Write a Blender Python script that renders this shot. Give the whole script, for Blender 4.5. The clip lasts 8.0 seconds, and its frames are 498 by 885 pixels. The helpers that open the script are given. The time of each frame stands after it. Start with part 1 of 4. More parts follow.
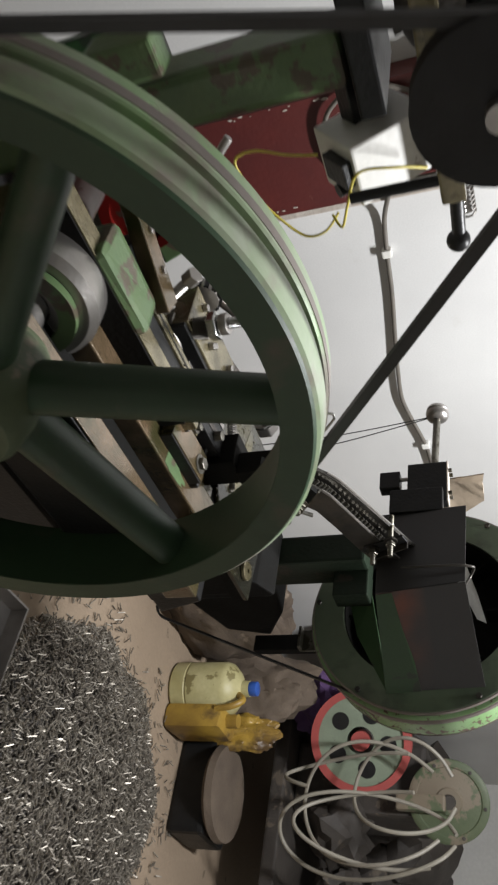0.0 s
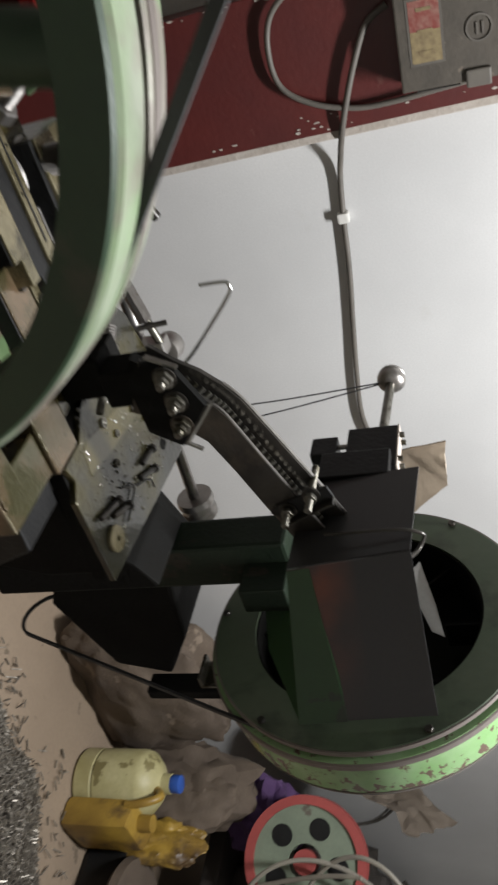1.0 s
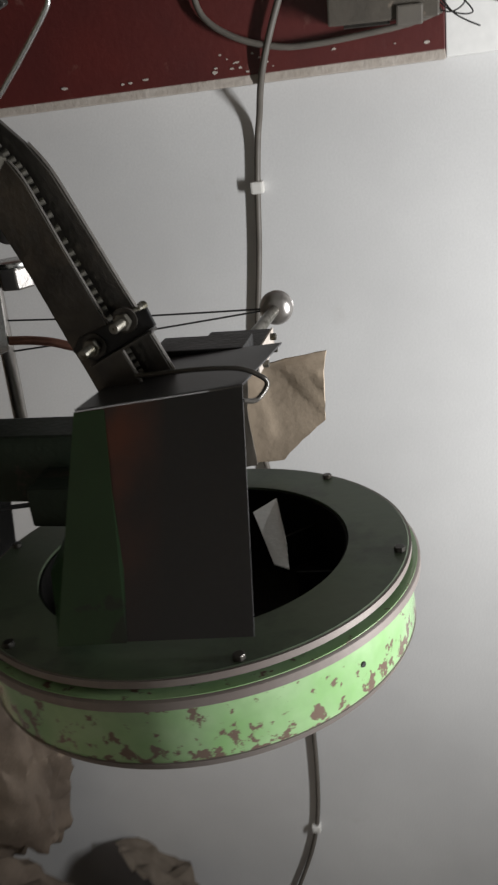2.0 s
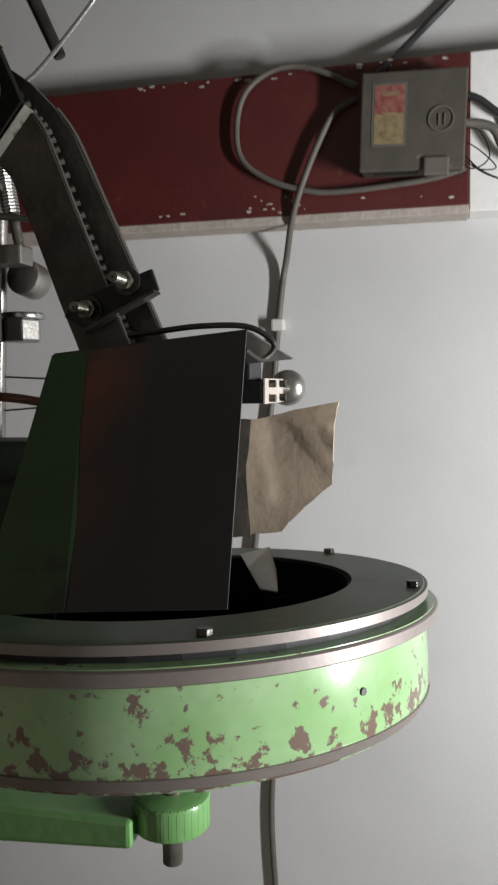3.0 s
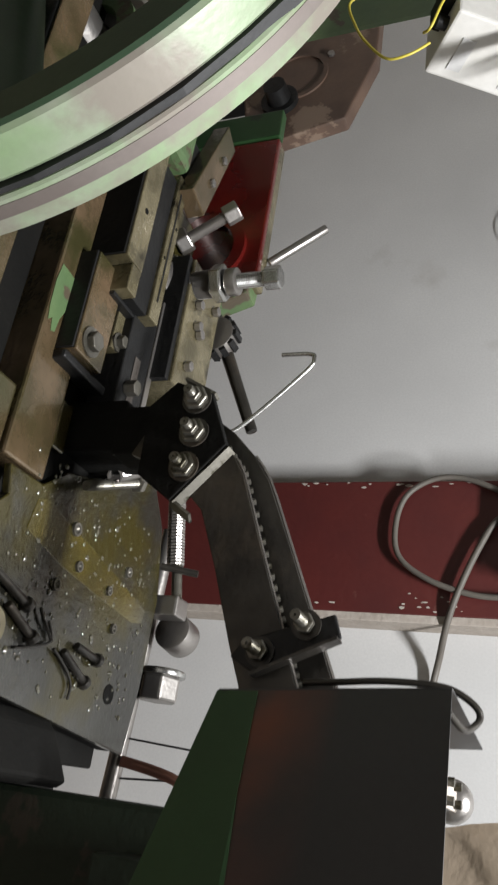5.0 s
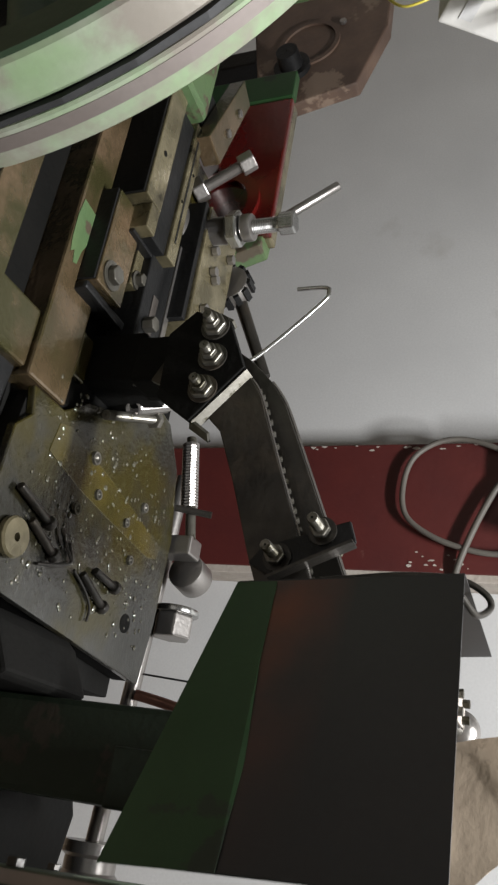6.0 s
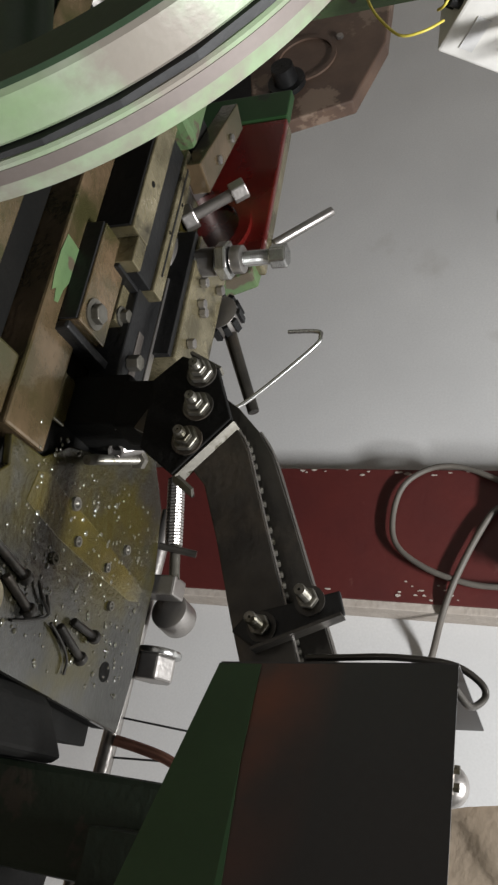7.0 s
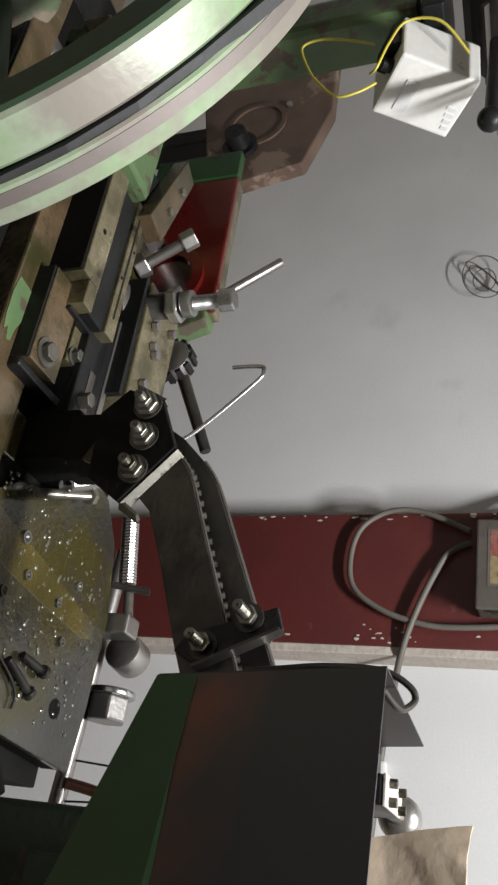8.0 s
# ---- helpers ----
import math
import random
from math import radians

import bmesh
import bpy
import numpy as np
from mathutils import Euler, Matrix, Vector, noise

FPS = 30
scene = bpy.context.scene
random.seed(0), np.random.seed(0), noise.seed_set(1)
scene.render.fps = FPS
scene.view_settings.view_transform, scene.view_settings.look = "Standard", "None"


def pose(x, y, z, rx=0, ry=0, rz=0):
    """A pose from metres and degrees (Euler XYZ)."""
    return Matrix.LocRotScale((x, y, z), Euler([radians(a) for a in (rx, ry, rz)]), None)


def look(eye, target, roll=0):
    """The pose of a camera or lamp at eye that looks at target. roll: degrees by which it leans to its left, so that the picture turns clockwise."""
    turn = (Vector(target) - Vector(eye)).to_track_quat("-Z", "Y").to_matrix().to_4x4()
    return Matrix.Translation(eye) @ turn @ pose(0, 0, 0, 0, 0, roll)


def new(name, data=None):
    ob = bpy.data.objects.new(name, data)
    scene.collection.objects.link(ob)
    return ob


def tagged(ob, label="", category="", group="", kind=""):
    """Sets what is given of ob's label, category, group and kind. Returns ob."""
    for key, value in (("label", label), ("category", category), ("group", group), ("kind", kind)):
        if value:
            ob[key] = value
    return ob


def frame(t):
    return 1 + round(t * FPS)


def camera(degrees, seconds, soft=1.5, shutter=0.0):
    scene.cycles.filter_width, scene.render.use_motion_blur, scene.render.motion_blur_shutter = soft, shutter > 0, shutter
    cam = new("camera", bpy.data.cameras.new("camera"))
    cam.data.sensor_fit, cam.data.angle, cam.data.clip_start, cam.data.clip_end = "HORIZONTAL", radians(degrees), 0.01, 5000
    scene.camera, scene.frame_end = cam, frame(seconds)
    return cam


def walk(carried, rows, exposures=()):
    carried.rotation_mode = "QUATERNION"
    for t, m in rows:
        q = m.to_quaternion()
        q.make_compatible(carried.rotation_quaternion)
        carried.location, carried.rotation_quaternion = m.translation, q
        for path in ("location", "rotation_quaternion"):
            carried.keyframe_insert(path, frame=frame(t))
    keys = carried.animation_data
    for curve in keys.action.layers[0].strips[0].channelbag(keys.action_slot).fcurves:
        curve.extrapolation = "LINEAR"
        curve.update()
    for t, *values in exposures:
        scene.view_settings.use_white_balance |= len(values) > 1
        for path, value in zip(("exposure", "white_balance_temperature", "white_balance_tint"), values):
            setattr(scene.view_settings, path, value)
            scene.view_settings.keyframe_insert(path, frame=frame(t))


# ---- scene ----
cam = camera(34.7, 8.0, soft=2.3, shutter=0.4)
PATH = [
    (0.0, (-1.1176, 0.1799, 1.3277), (-0.4285, 0.8232, 0.9942), 83.85),
    (0.5, (-0.8831, 0.2471, 1.3176), (-0.2280, 0.9229, 0.9799), 84.57),
    (1.0, (-0.6179, 0.2451, 1.3214), (-0.0468, 1.0055, 1.0122), 84.13),
    (1.5, (-0.3768, 0.2311, 1.3609), (0.1346, 1.0495, 1.0987), 85.53),
    (1.7, (-0.2771, 0.2622, 1.3604), (0.1962, 1.1075, 1.1124), 86.75),
    (2.8, (0.0692, 0.3235, 1.3472), (0.1978, 1.2886, 1.1191), 90.55),
    (3.0, (0.1125, 0.3323, 1.3396), (0.1827, 1.3022, 1.1066), 90.21),
    (3.5, (0.1461, 0.3228, 1.3384), (0.0830, 1.2871, 1.0811), 89.57),
    (4.0, (0.1366, 0.3325, 1.2859), (-0.1022, 1.2534, 0.9780), 88.69),
    (4.5, (0.1177, 0.3900, 1.2624), (-0.2614, 1.2458, 0.9103), 88.13),
    (5.8, (0.2492, 0.3834, 1.2675), (-0.1851, 1.2075, 0.9039), 88.49),
    (6.0, (0.2345, 0.3966, 1.2584), (-0.1860, 1.2275, 0.8940), 88.87),
    (6.5, (0.1902, 0.4074, 1.2495), (-0.2162, 1.2464, 0.8877), 90.03),
    (7.0, (0.1730, 0.3991, 1.2513), (-0.2422, 1.2374, 0.8981), 89.88),
    (7.5, (0.1873, 0.4016, 1.2658), (-0.2633, 1.2299, 0.9329), 88.56),
    (8.0, (0.2105, 0.4032, 1.2836), (-0.2822, 1.2128, 0.9647), 87.50),
]
walk(cam, [(t, look(eye, target, roll)) for t, eye, target, roll in PATH], exposures=[(0, 0.62), (0.5, 0.56), (1, 0.34), (1.5, -0.05), (3, -0.22), (3.5, -0.2), (4, 0.2), (4.7, 0.5), (5.8, 0.34), (8, 0.44)])
# END CAMERA

# ---- light ----
world = bpy.data.worlds.new("world")
world.use_nodes = True
scene.world = world
world.node_tree.nodes["Background"].inputs[0].default_value = (0.82, 0.9, 1.0, 1)
world.node_tree.nodes["Background"].inputs[1].default_value = 0.25


def area_lamp(name, eye, target, power, sx, sy, colour):
    data = bpy.data.lights.new(name, "AREA")
    data.shape, data.size, data.size_y, data.energy, data.color = "RECTANGLE", sx, sy, power, colour
    ob = new(name, data)
    ob.matrix_world = look(eye, target)
    return ob


area_lamp("tube_light", (0.3, 0.88, 2.42), (0.3, 0.98, 0.9), 44, 0.5, 0.1, (0.97, 0.98, 1.0))

# ---- materials ----


def mat(name, base, second=None, rough=0.5, metal=0.0, scale=20.0, amount=0.5, fine=180.0, bump=0.15, third=None, patch=6.0, cut=0.6, coat=0.0, rough2=None, wear=None, edge=0.03):
    """Two-scale surface: base and second mixed by coarse noise, third in sharp patches, fine relief."""
    m = bpy.data.materials.new(name)
    m.use_nodes = True
    nt = m.node_tree
    b = nt.nodes["Principled BSDF"]
    b.inputs["Roughness"].default_value, b.inputs["Metallic"].default_value = rough, metal
    b.inputs["Coat Weight"].default_value = coat
    b.inputs["Coat Roughness"].default_value = 0.12
    tc = nt.nodes.new("ShaderNodeTexCoord")

    def noise_node(sc, detail):
        n = nt.nodes.new("ShaderNodeTexNoise")
        n.inputs["Scale"].default_value, n.inputs["Detail"].default_value = sc, detail
        nt.links.new(tc.outputs["Object"], n.inputs["Vector"])
        return n

    def ramp(node, lo, hi):
        r = nt.nodes.new("ShaderNodeMapRange")
        r.inputs["From Min"].default_value, r.inputs["From Max"].default_value = lo, hi
        nt.links.new(node.outputs["Fac"], r.inputs["Value"])
        return r

    def mixer(fac, a, c):
        x = nt.nodes.new("ShaderNodeMix")
        x.data_type = "RGBA"
        nt.links.new(fac, x.inputs[0])
        for sock, col in ((x.inputs[6], a), (x.inputs[7], c)):
            if isinstance(col, tuple):
                sock.default_value = (*col, 1)
            else:
                nt.links.new(col, sock)
        return x.outputs[2]

    second = second or tuple(v * 0.7 for v in base)
    n1, n2 = noise_node(scale, 6), noise_node(fine, 4)
    r1 = ramp(n1, 0.5 - 0.5 * (1.05 - amount), 0.5 + 0.5 * (1.05 - amount))
    colour = mixer(r1.outputs[0], base, second)
    r2 = ramp(n2, 0.3, 0.75)
    dark = mixer(r2.outputs[0], tuple(0.5 * (a + c) * 0.75 for a, c in zip(base, second)), colour)
    x = nt.nodes.new("ShaderNodeMix")
    x.data_type = "RGBA"
    x.inputs[0].default_value = 0.65
    nt.links.new(dark, x.inputs[6])
    nt.links.new(colour, x.inputs[7])
    colour = x.outputs[2]
    if third:
        n3 = noise_node(patch, 9)
        n3.inputs["Roughness"].default_value = 0.62
        if wear:
            # more bare patches towards one edge: (axis, from, to, how much)
            sep = nt.nodes.new("ShaderNodeSeparateXYZ")
            nt.links.new(tc.outputs["Object"], sep.inputs[0])
            grow = nt.nodes.new("ShaderNodeMapRange")
            grow.inputs["From Min"].default_value, grow.inputs["From Max"].default_value = wear[1], wear[2]
            grow.inputs["To Max"].default_value = wear[3]
            nt.links.new(sep.outputs[wear[0]], grow.inputs["Value"])
            add = nt.nodes.new("ShaderNodeMath")
            nt.links.new(n3.outputs["Fac"], add.inputs[0])
            nt.links.new(grow.outputs[0], add.inputs[1])
            r3 = nt.nodes.new("ShaderNodeMapRange")
            r3.inputs["From Min"].default_value, r3.inputs["From Max"].default_value = cut, cut + edge
            nt.links.new(add.outputs[0], r3.inputs["Value"])
        else:
            r3 = ramp(n3, cut, cut + edge)
        colour = mixer(r3.outputs[0], colour, third)
    nt.links.new(colour, b.inputs["Base Color"])
    rr = nt.nodes.new("ShaderNodeMapRange")
    rr.inputs["To Min"].default_value = rough * 0.8
    rr.inputs["To Max"].default_value = rough2 or min(1.0, rough * 1.25)
    nt.links.new(n1.outputs["Fac"], rr.inputs["Value"])
    nt.links.new(rr.outputs[0], b.inputs["Roughness"])
    bp = nt.nodes.new("ShaderNodeBump")
    bp.inputs["Strength"].default_value, bp.inputs["Distance"].default_value = bump, 0.003
    nt.links.new(n2.outputs["Fac"], bp.inputs["Height"])
    nt.links.new(bp.outputs[0], b.inputs["Normal"])
    return m


WALL = mat("wall_paint", (0.64, 0.635, 0.62), (0.52, 0.515, 0.505), 0.75, scale=2.6, amount=0.62, fine=240, bump=0.06, third=(0.47, 0.455, 0.43), patch=4.5, cut=0.64, edge=0.16)
WHITEPAINT = mat("fresh_white_paint", (0.82, 0.81, 0.78), (0.74, 0.73, 0.70), 0.7, scale=6, fine=60, bump=0.1, third=(0.3, 0.29, 0.28), patch=40, cut=0.72)
PAPER = mat("crumpled_brown_paper", (0.15, 0.12, 0.09), (0.08, 0.062, 0.046), 0.85, scale=20, fine=90, bump=0.4)
TIN = mat("white_tin", (0.75, 0.75, 0.73), (0.6, 0.6, 0.58), 0.4, 0.2, scale=20)
REDPAINT = mat("red_oxide_paint", (0.105, 0.021, 0.018), (0.075, 0.015, 0.014), 0.42, scale=9, amount=0.6, fine=90, bump=0.2, third=(0.2, 0.105, 0.085), patch=14, cut=0.64, edge=0.14)
PLASTER = mat("bare_plaster", (0.36, 0.31, 0.26), (0.5, 0.45, 0.4), 0.85, scale=30, fine=120, bump=0.5)
FLOOR = mat("dusty_concrete", (0.34, 0.26, 0.185), (0.24, 0.18, 0.125), 0.85, scale=3, amount=0.4, fine=70, bump=0.5, third=(0.15, 0.115, 0.08), patch=9, cut=0.64)
DARKGREEN = mat("dark_green_paint", (0.028, 0.064, 0.028), (0.02, 0.04, 0.02), 0.45, scale=6, amount=0.6, fine=130, bump=0.1, third=(0.075, 0.066, 0.046), patch=7, cut=0.58, edge=0.15)
GREEN = mat("worn_sage_green_paint", (0.235, 0.355, 0.175), (0.35, 0.375, 0.30), 0.3, 0.15, scale=9, amount=0.75, fine=120, bump=0.08, third=(0.25, 0.225, 0.19), patch=8, cut=0.5, edge=0.12)
DRUMGREEN = mat("chipped_bright_green_paint", (0.215, 0.385, 0.155), (0.32, 0.45, 0.26), 0.24, scale=16, amount=0.7, fine=90, bump=0.05, third=(0.14, 0.10, 0.078), patch=62, cut=0.6, wear=(0, 0.315, 0.385, 0.17), coat=0.3)
ARMGREEN = mat("bright_green_casting_paint", (0.11, 0.26, 0.08), (0.15, 0.31, 0.11), 0.32, scale=16, amount=0.6, fine=90, bump=0.12, third=(0.07, 0.12, 0.05), patch=30, cut=0.62, coat=0.2)
# dark green stand paint with the stand's shade put into it
STANDGREEN = mat("shaded_dark_green_paint", (0.018, 0.028, 0.018), (0.012, 0.016, 0.011), 0.4, scale=9, fine=130, bump=0.2, third=(0.03, 0.026, 0.02), patch=12, cut=0.6)
CLEAROIL = mat("clear_oil", (0.075, 0.07, 0.048), (0.055, 0.05, 0.03), 0.05, 0.0, scale=30, bump=0.0, coat=1.0)
PINS = mat("dull_cut_pins", (0.4, 0.365, 0.31), (0.17, 0.15, 0.125), 0.4, 0.6, scale=45, amount=0.85, fine=200, bump=0.05)
EDGEGREEN = mat("dark_green_sheet_paint", (0.017, 0.05, 0.016), (0.025, 0.066, 0.022), 0.42, 0.05, scale=14, amount=0.6, fine=150, bump=0.06, third=(0.02, 0.03, 0.018), patch=18, cut=0.6)
FLANGEGREEN = mat("scuffed_dark_green_flange", (0.06, 0.092, 0.052), (0.095, 0.115, 0.075), 0.45, 0.1, scale=7, amount=0.7, fine=70, bump=0.1, third=(0.035, 0.045, 0.03), patch=12, cut=0.52, edge=0.18)
OLDGREEN = mat("oily_green_paint", (0.07, 0.12, 0.055), (0.10, 0.15, 0.06), 0.38, scale=18, fine=140, bump=0.2, third=(0.075, 0.06, 0.04), patch=20, cut=0.53)
STEEL = mat("worn_steel", (0.42, 0.40, 0.38), (0.3, 0.28, 0.26), 0.34, 0.9, scale=25, fine=200, bump=0.12, third=(0.2, 0.16, 0.12), patch=14, cut=0.66)
BRIGHT = mat("bright_steel", (0.62, 0.62, 0.6), (0.45, 0.45, 0.44), 0.25, 1.0, scale=40, fine=260, bump=0.08)
RIMSTEEL = mat("dull_rim_steel", (0.25, 0.22, 0.2), (0.18, 0.15, 0.135), 0.48, 0.4, scale=12, amount=0.6, fine=160, bump=0.04)
OILSTEEL = mat("oily_steel_plate", (0.048, 0.047, 0.042), (0.02, 0.019, 0.012), 0.2, 0.3, scale=13, amount=0.75, fine=120, bump=0.4, third=(0.046, 0.038, 0.01), patch=6, cut=0.47, coat=0.3, edge=0.12)
BRASSY = mat("oil_stained_steel", (0.25, 0.215, 0.13), (0.085, 0.072, 0.036), 0.26, 0.5, scale=24, amount=0.75, fine=170, bump=0.25, third=(0.03, 0.026, 0.016), patch=17, cut=0.57, coat=0.4, edge=0.12)
BROWNOIL = mat("oil_browned_steel", (0.17, 0.115, 0.068), (0.055, 0.042, 0.018), 0.24, 0.35, scale=13, amount=0.75, fine=140, bump=0.3, third=(0.05, 0.046, 0.018), patch=9, cut=0.5, coat=0.5, edge=0.14)
OILPATCH = mat("amber_oil", (0.1, 0.078, 0.017), (0.055, 0.046, 0.013), 0.16, 0.3, scale=25, amount=0.7, fine=200, bump=0.15, third=(0.06, 0.055, 0.035), patch=14, cut=0.5, coat=0.6, edge=0.2)
BLACK = mat("black_oily_iron", (0.02, 0.02, 0.02), (0.012, 0.012, 0.012), 0.4, 0.3, scale=25, fine=160, bump=0.25)
BLACKSHEET = mat("black_sheet", (0.031, 0.031, 0.032), (0.042, 0.04, 0.04), 0.38, 0.2, scale=5, amount=0.6, fine=200, bump=0.03, third=(0.06, 0.04, 0.034), patch=7, cut=0.66, edge=0.1)
CHUTE = mat("blackened_chute_steel", (0.062, 0.056, 0.048), (0.024, 0.022, 0.019), 0.3, 0.5, scale=14, amount=0.85, fine=150, bump=0.15, third=(0.10, 0.08, 0.06), patch=9, cut=0.53, edge=0.2)
RUBBER = mat("black_rubber", (0.02, 0.02, 0.021), (0.03, 0.03, 0.03), 0.6, scale=30, fine=150, bump=0.15)
# near-black: oily grime, and shade painted into recesses and under parts
GRIME_SHADE = mat("black_grime_and_shade", (0.004, 0.004, 0.0036), (0.007, 0.0065, 0.0055), 0.75, scale=18, fine=130, bump=0.3)
DULLSTEEL = mat("oily_dull_steel", (0.2, 0.19, 0.165), (0.09, 0.083, 0.065), 0.38, 0.7, scale=40, amount=0.7, fine=200, bump=0.05, third=(0.05, 0.045, 0.03), patch=30, cut=0.55)
# reflection cut low so the lamp does not lift these near-black parts
GRIME_SHADE.node_tree.nodes["Principled BSDF"].inputs["Specular IOR Level"].default_value = 0.12
# weak reflection keeps the stand as dark as if it stood in shadow
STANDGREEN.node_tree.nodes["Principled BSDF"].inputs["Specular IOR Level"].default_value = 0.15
BLACK.node_tree.nodes["Principled BSDF"].inputs["Specular IOR Level"].default_value = 0.3
DUSTYGREEN = mat("dusty_green_paint", (0.10, 0.12, 0.065), (0.06, 0.085, 0.042), 0.55, scale=7, amount=0.7, fine=110, bump=0.2, third=(0.17, 0.14, 0.10), patch=6, cut=0.5)


def tinted(source, name):
    """The sheet's paint with a red-brown tint that fades away from its lower edge."""
    m = source.copy()
    m.name = name
    nt = m.node_tree
    b = nt.nodes["Principled BSDF"]
    link = b.inputs["Base Color"].links[0]
    old = link.from_socket
    tc = nt.nodes.new("ShaderNodeTexCoord")
    sep = nt.nodes.new("ShaderNodeSeparateXYZ")
    nt.links.new(tc.outputs["Object"], sep.inputs[0])
    n = nt.nodes.new("ShaderNodeTexNoise")
    n.inputs["Scale"].default_value, n.inputs["Detail"].default_value = 16, 5
    nt.links.new(tc.outputs["Object"], n.inputs["Vector"])
    socks = []
    for s, a, c in ((sep.outputs[2], 1.13, 1.085), (sep.outputs[0], 0.27, 0.1), (n.outputs["Fac"], 0.3, 0.65)):
        r = nt.nodes.new("ShaderNodeMapRange")
        r.inputs["From Min"].default_value, r.inputs["From Max"].default_value = a, c
        nt.links.new(s, r.inputs["Value"])
        socks.append(r.outputs[0])
    acc = socks[0]
    for s in socks[1:]:
        k = nt.nodes.new("ShaderNodeMath")
        k.operation = "MULTIPLY"
        nt.links.new(acc, k.inputs[0])
        nt.links.new(s, k.inputs[1])
        acc = k.outputs[0]
    x = nt.nodes.new("ShaderNodeMix")
    x.data_type = "RGBA"
    nt.links.new(acc, x.inputs[0])
    nt.links.new(old, x.inputs[6])
    x.inputs[7].default_value = (0.15, 0.05, 0.03, 1)
    nt.links.new(x.outputs[2], b.inputs["Base Color"])
    return m


TINTED = tinted(BLACKSHEET, "black_sheet_with_red_brown_tint")
CARD = mat("brown_cardboard", (0.42, 0.335, 0.245), (0.35, 0.275, 0.2), 0.85, scale=12, fine=90, bump=0.2, third=(0.22, 0.16, 0.11), patch=8, cut=0.68)
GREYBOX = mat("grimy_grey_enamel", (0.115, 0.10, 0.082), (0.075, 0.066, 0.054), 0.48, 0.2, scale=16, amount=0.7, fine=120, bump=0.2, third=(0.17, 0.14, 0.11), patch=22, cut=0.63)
WHITEBOX = mat("scuffed_white_enamel", (0.74, 0.73, 0.7), (0.6, 0.58, 0.53), 0.4, scale=10, fine=110, bump=0.1, third=(0.4, 0.36, 0.3), patch=16, cut=0.68)
CABLE = mat("grey_cable", (0.14, 0.125, 0.105), (0.09, 0.08, 0.068), 0.55, scale=30, fine=120, bump=0.1)
BLACKCABLE = mat("black_cable", (0.018, 0.018, 0.018), (0.03, 0.03, 0.03), 0.5, scale=30, fine=120, bump=0.1)
YELLOWWIRE = mat("yellow_wire", (0.6, 0.5, 0.05), (0.5, 0.42, 0.08), 0.45, scale=40)
REDOIL = mat("red_oiled_paint", (0.13, 0.009, 0.007), (0.05, 0.006, 0.005), 0.14, 0.1, scale=12, amount=0.7, fine=120, bump=0.05, third=(0.05, 0.03, 0.022), patch=14, cut=0.62, coat=0.6)
RUSTCOVER = mat("brown_primer_paint", (0.15, 0.095, 0.066), (0.07, 0.045, 0.035), 0.45, scale=12, amount=0.65, fine=120, bump=0.15, third=(0.21, 0.15, 0.11), patch=10, cut=0.6)
LABELRED = mat("red_label", (0.2, 0.035, 0.028), (0.26, 0.13, 0.1), 0.6, scale=90, amount=0.75)
LABELYELLOW = mat("yellow_label", (0.28, 0.22, 0.11), (0.16, 0.115, 0.06), 0.6, scale=90, amount=0.75)
JUGWHITE = mat("translucent_yellow_plastic", (0.5, 0.46, 0.25), (0.36, 0.32, 0.14), 0.45, scale=12, amount=0.65, fine=100, bump=0.1, third=(0.2, 0.17, 0.07), patch=10, cut=0.6)
JUGYELLOW = mat("yellow_plastic", (0.42, 0.27, 0.045), (0.2, 0.115, 0.022), 0.42, scale=9, amount=0.75, fine=100, third=(0.085, 0.05, 0.02), patch=8, cut=0.52, edge=0.12)
BLUE = mat("blue_plastic", (0.03, 0.1, 0.4), (0.02, 0.07, 0.3), 0.4)
CLOTH = mat("dirty_cloth", (0.14, 0.105, 0.075), (0.075, 0.056, 0.042), 0.9, scale=9, fine=120, bump=0.6, third=(0.2, 0.155, 0.115), patch=6, cut=0.62)
PURPLE = mat("purple_cloth", (0.1, 0.05, 0.14), (0.07, 0.035, 0.1), 0.9, scale=14, fine=150, bump=0.6)
DARKSTUFF = mat("grimy_dark_iron", (0.06, 0.05, 0.042), (0.035, 0.03, 0.026), 0.65, scale=8, fine=90, bump=0.5, third=(0.10, 0.08, 0.06), patch=9, cut=0.62)
PULLEYGREEN = mat("pale_green_pulley_paint", (0.2, 0.24, 0.17), (0.15, 0.18, 0.13), 0.6, scale=15, fine=110, third=(0.1, 0.085, 0.065), patch=10, cut=0.62)
PULLEYRED = mat("red_rim_paint", (0.36, 0.07, 0.06), (0.28, 0.05, 0.045), 0.55, scale=15, fine=110)
HOSE = mat("grey_hose", (0.27, 0.25, 0.2), (0.2, 0.18, 0.15), 0.5, scale=20)
COPPER = mat("copper_tube", (0.3, 0.15, 0.11), (0.2, 0.09, 0.065), 0.35, 0.8, scale=30)

# ---- mesh helpers ----


def part(name, bm, material, parent=None, label="", smooth=False):
    me = bpy.data.meshes.new(name)
    bmesh.ops.recalc_face_normals(bm, faces=bm.faces)
    bm.to_mesh(me)
    bm.free()
    me.materials.append(material)
    if smooth:
        me.shade_smooth()
        me.set_sharp_from_angle(angle=radians(38))
    ob = new(name, me)
    if parent:
        ob.parent = parent
    return tagged(ob, label) if label else ob


def thing(name, label, category, group="", kind=""):
    return tagged(new(name), label, category, group, kind)


def solid(name, bm, material, label, category, smooth=False, kind="", group=""):
    return tagged(part(name, bm, material, None, "", smooth), label, category, group, kind)


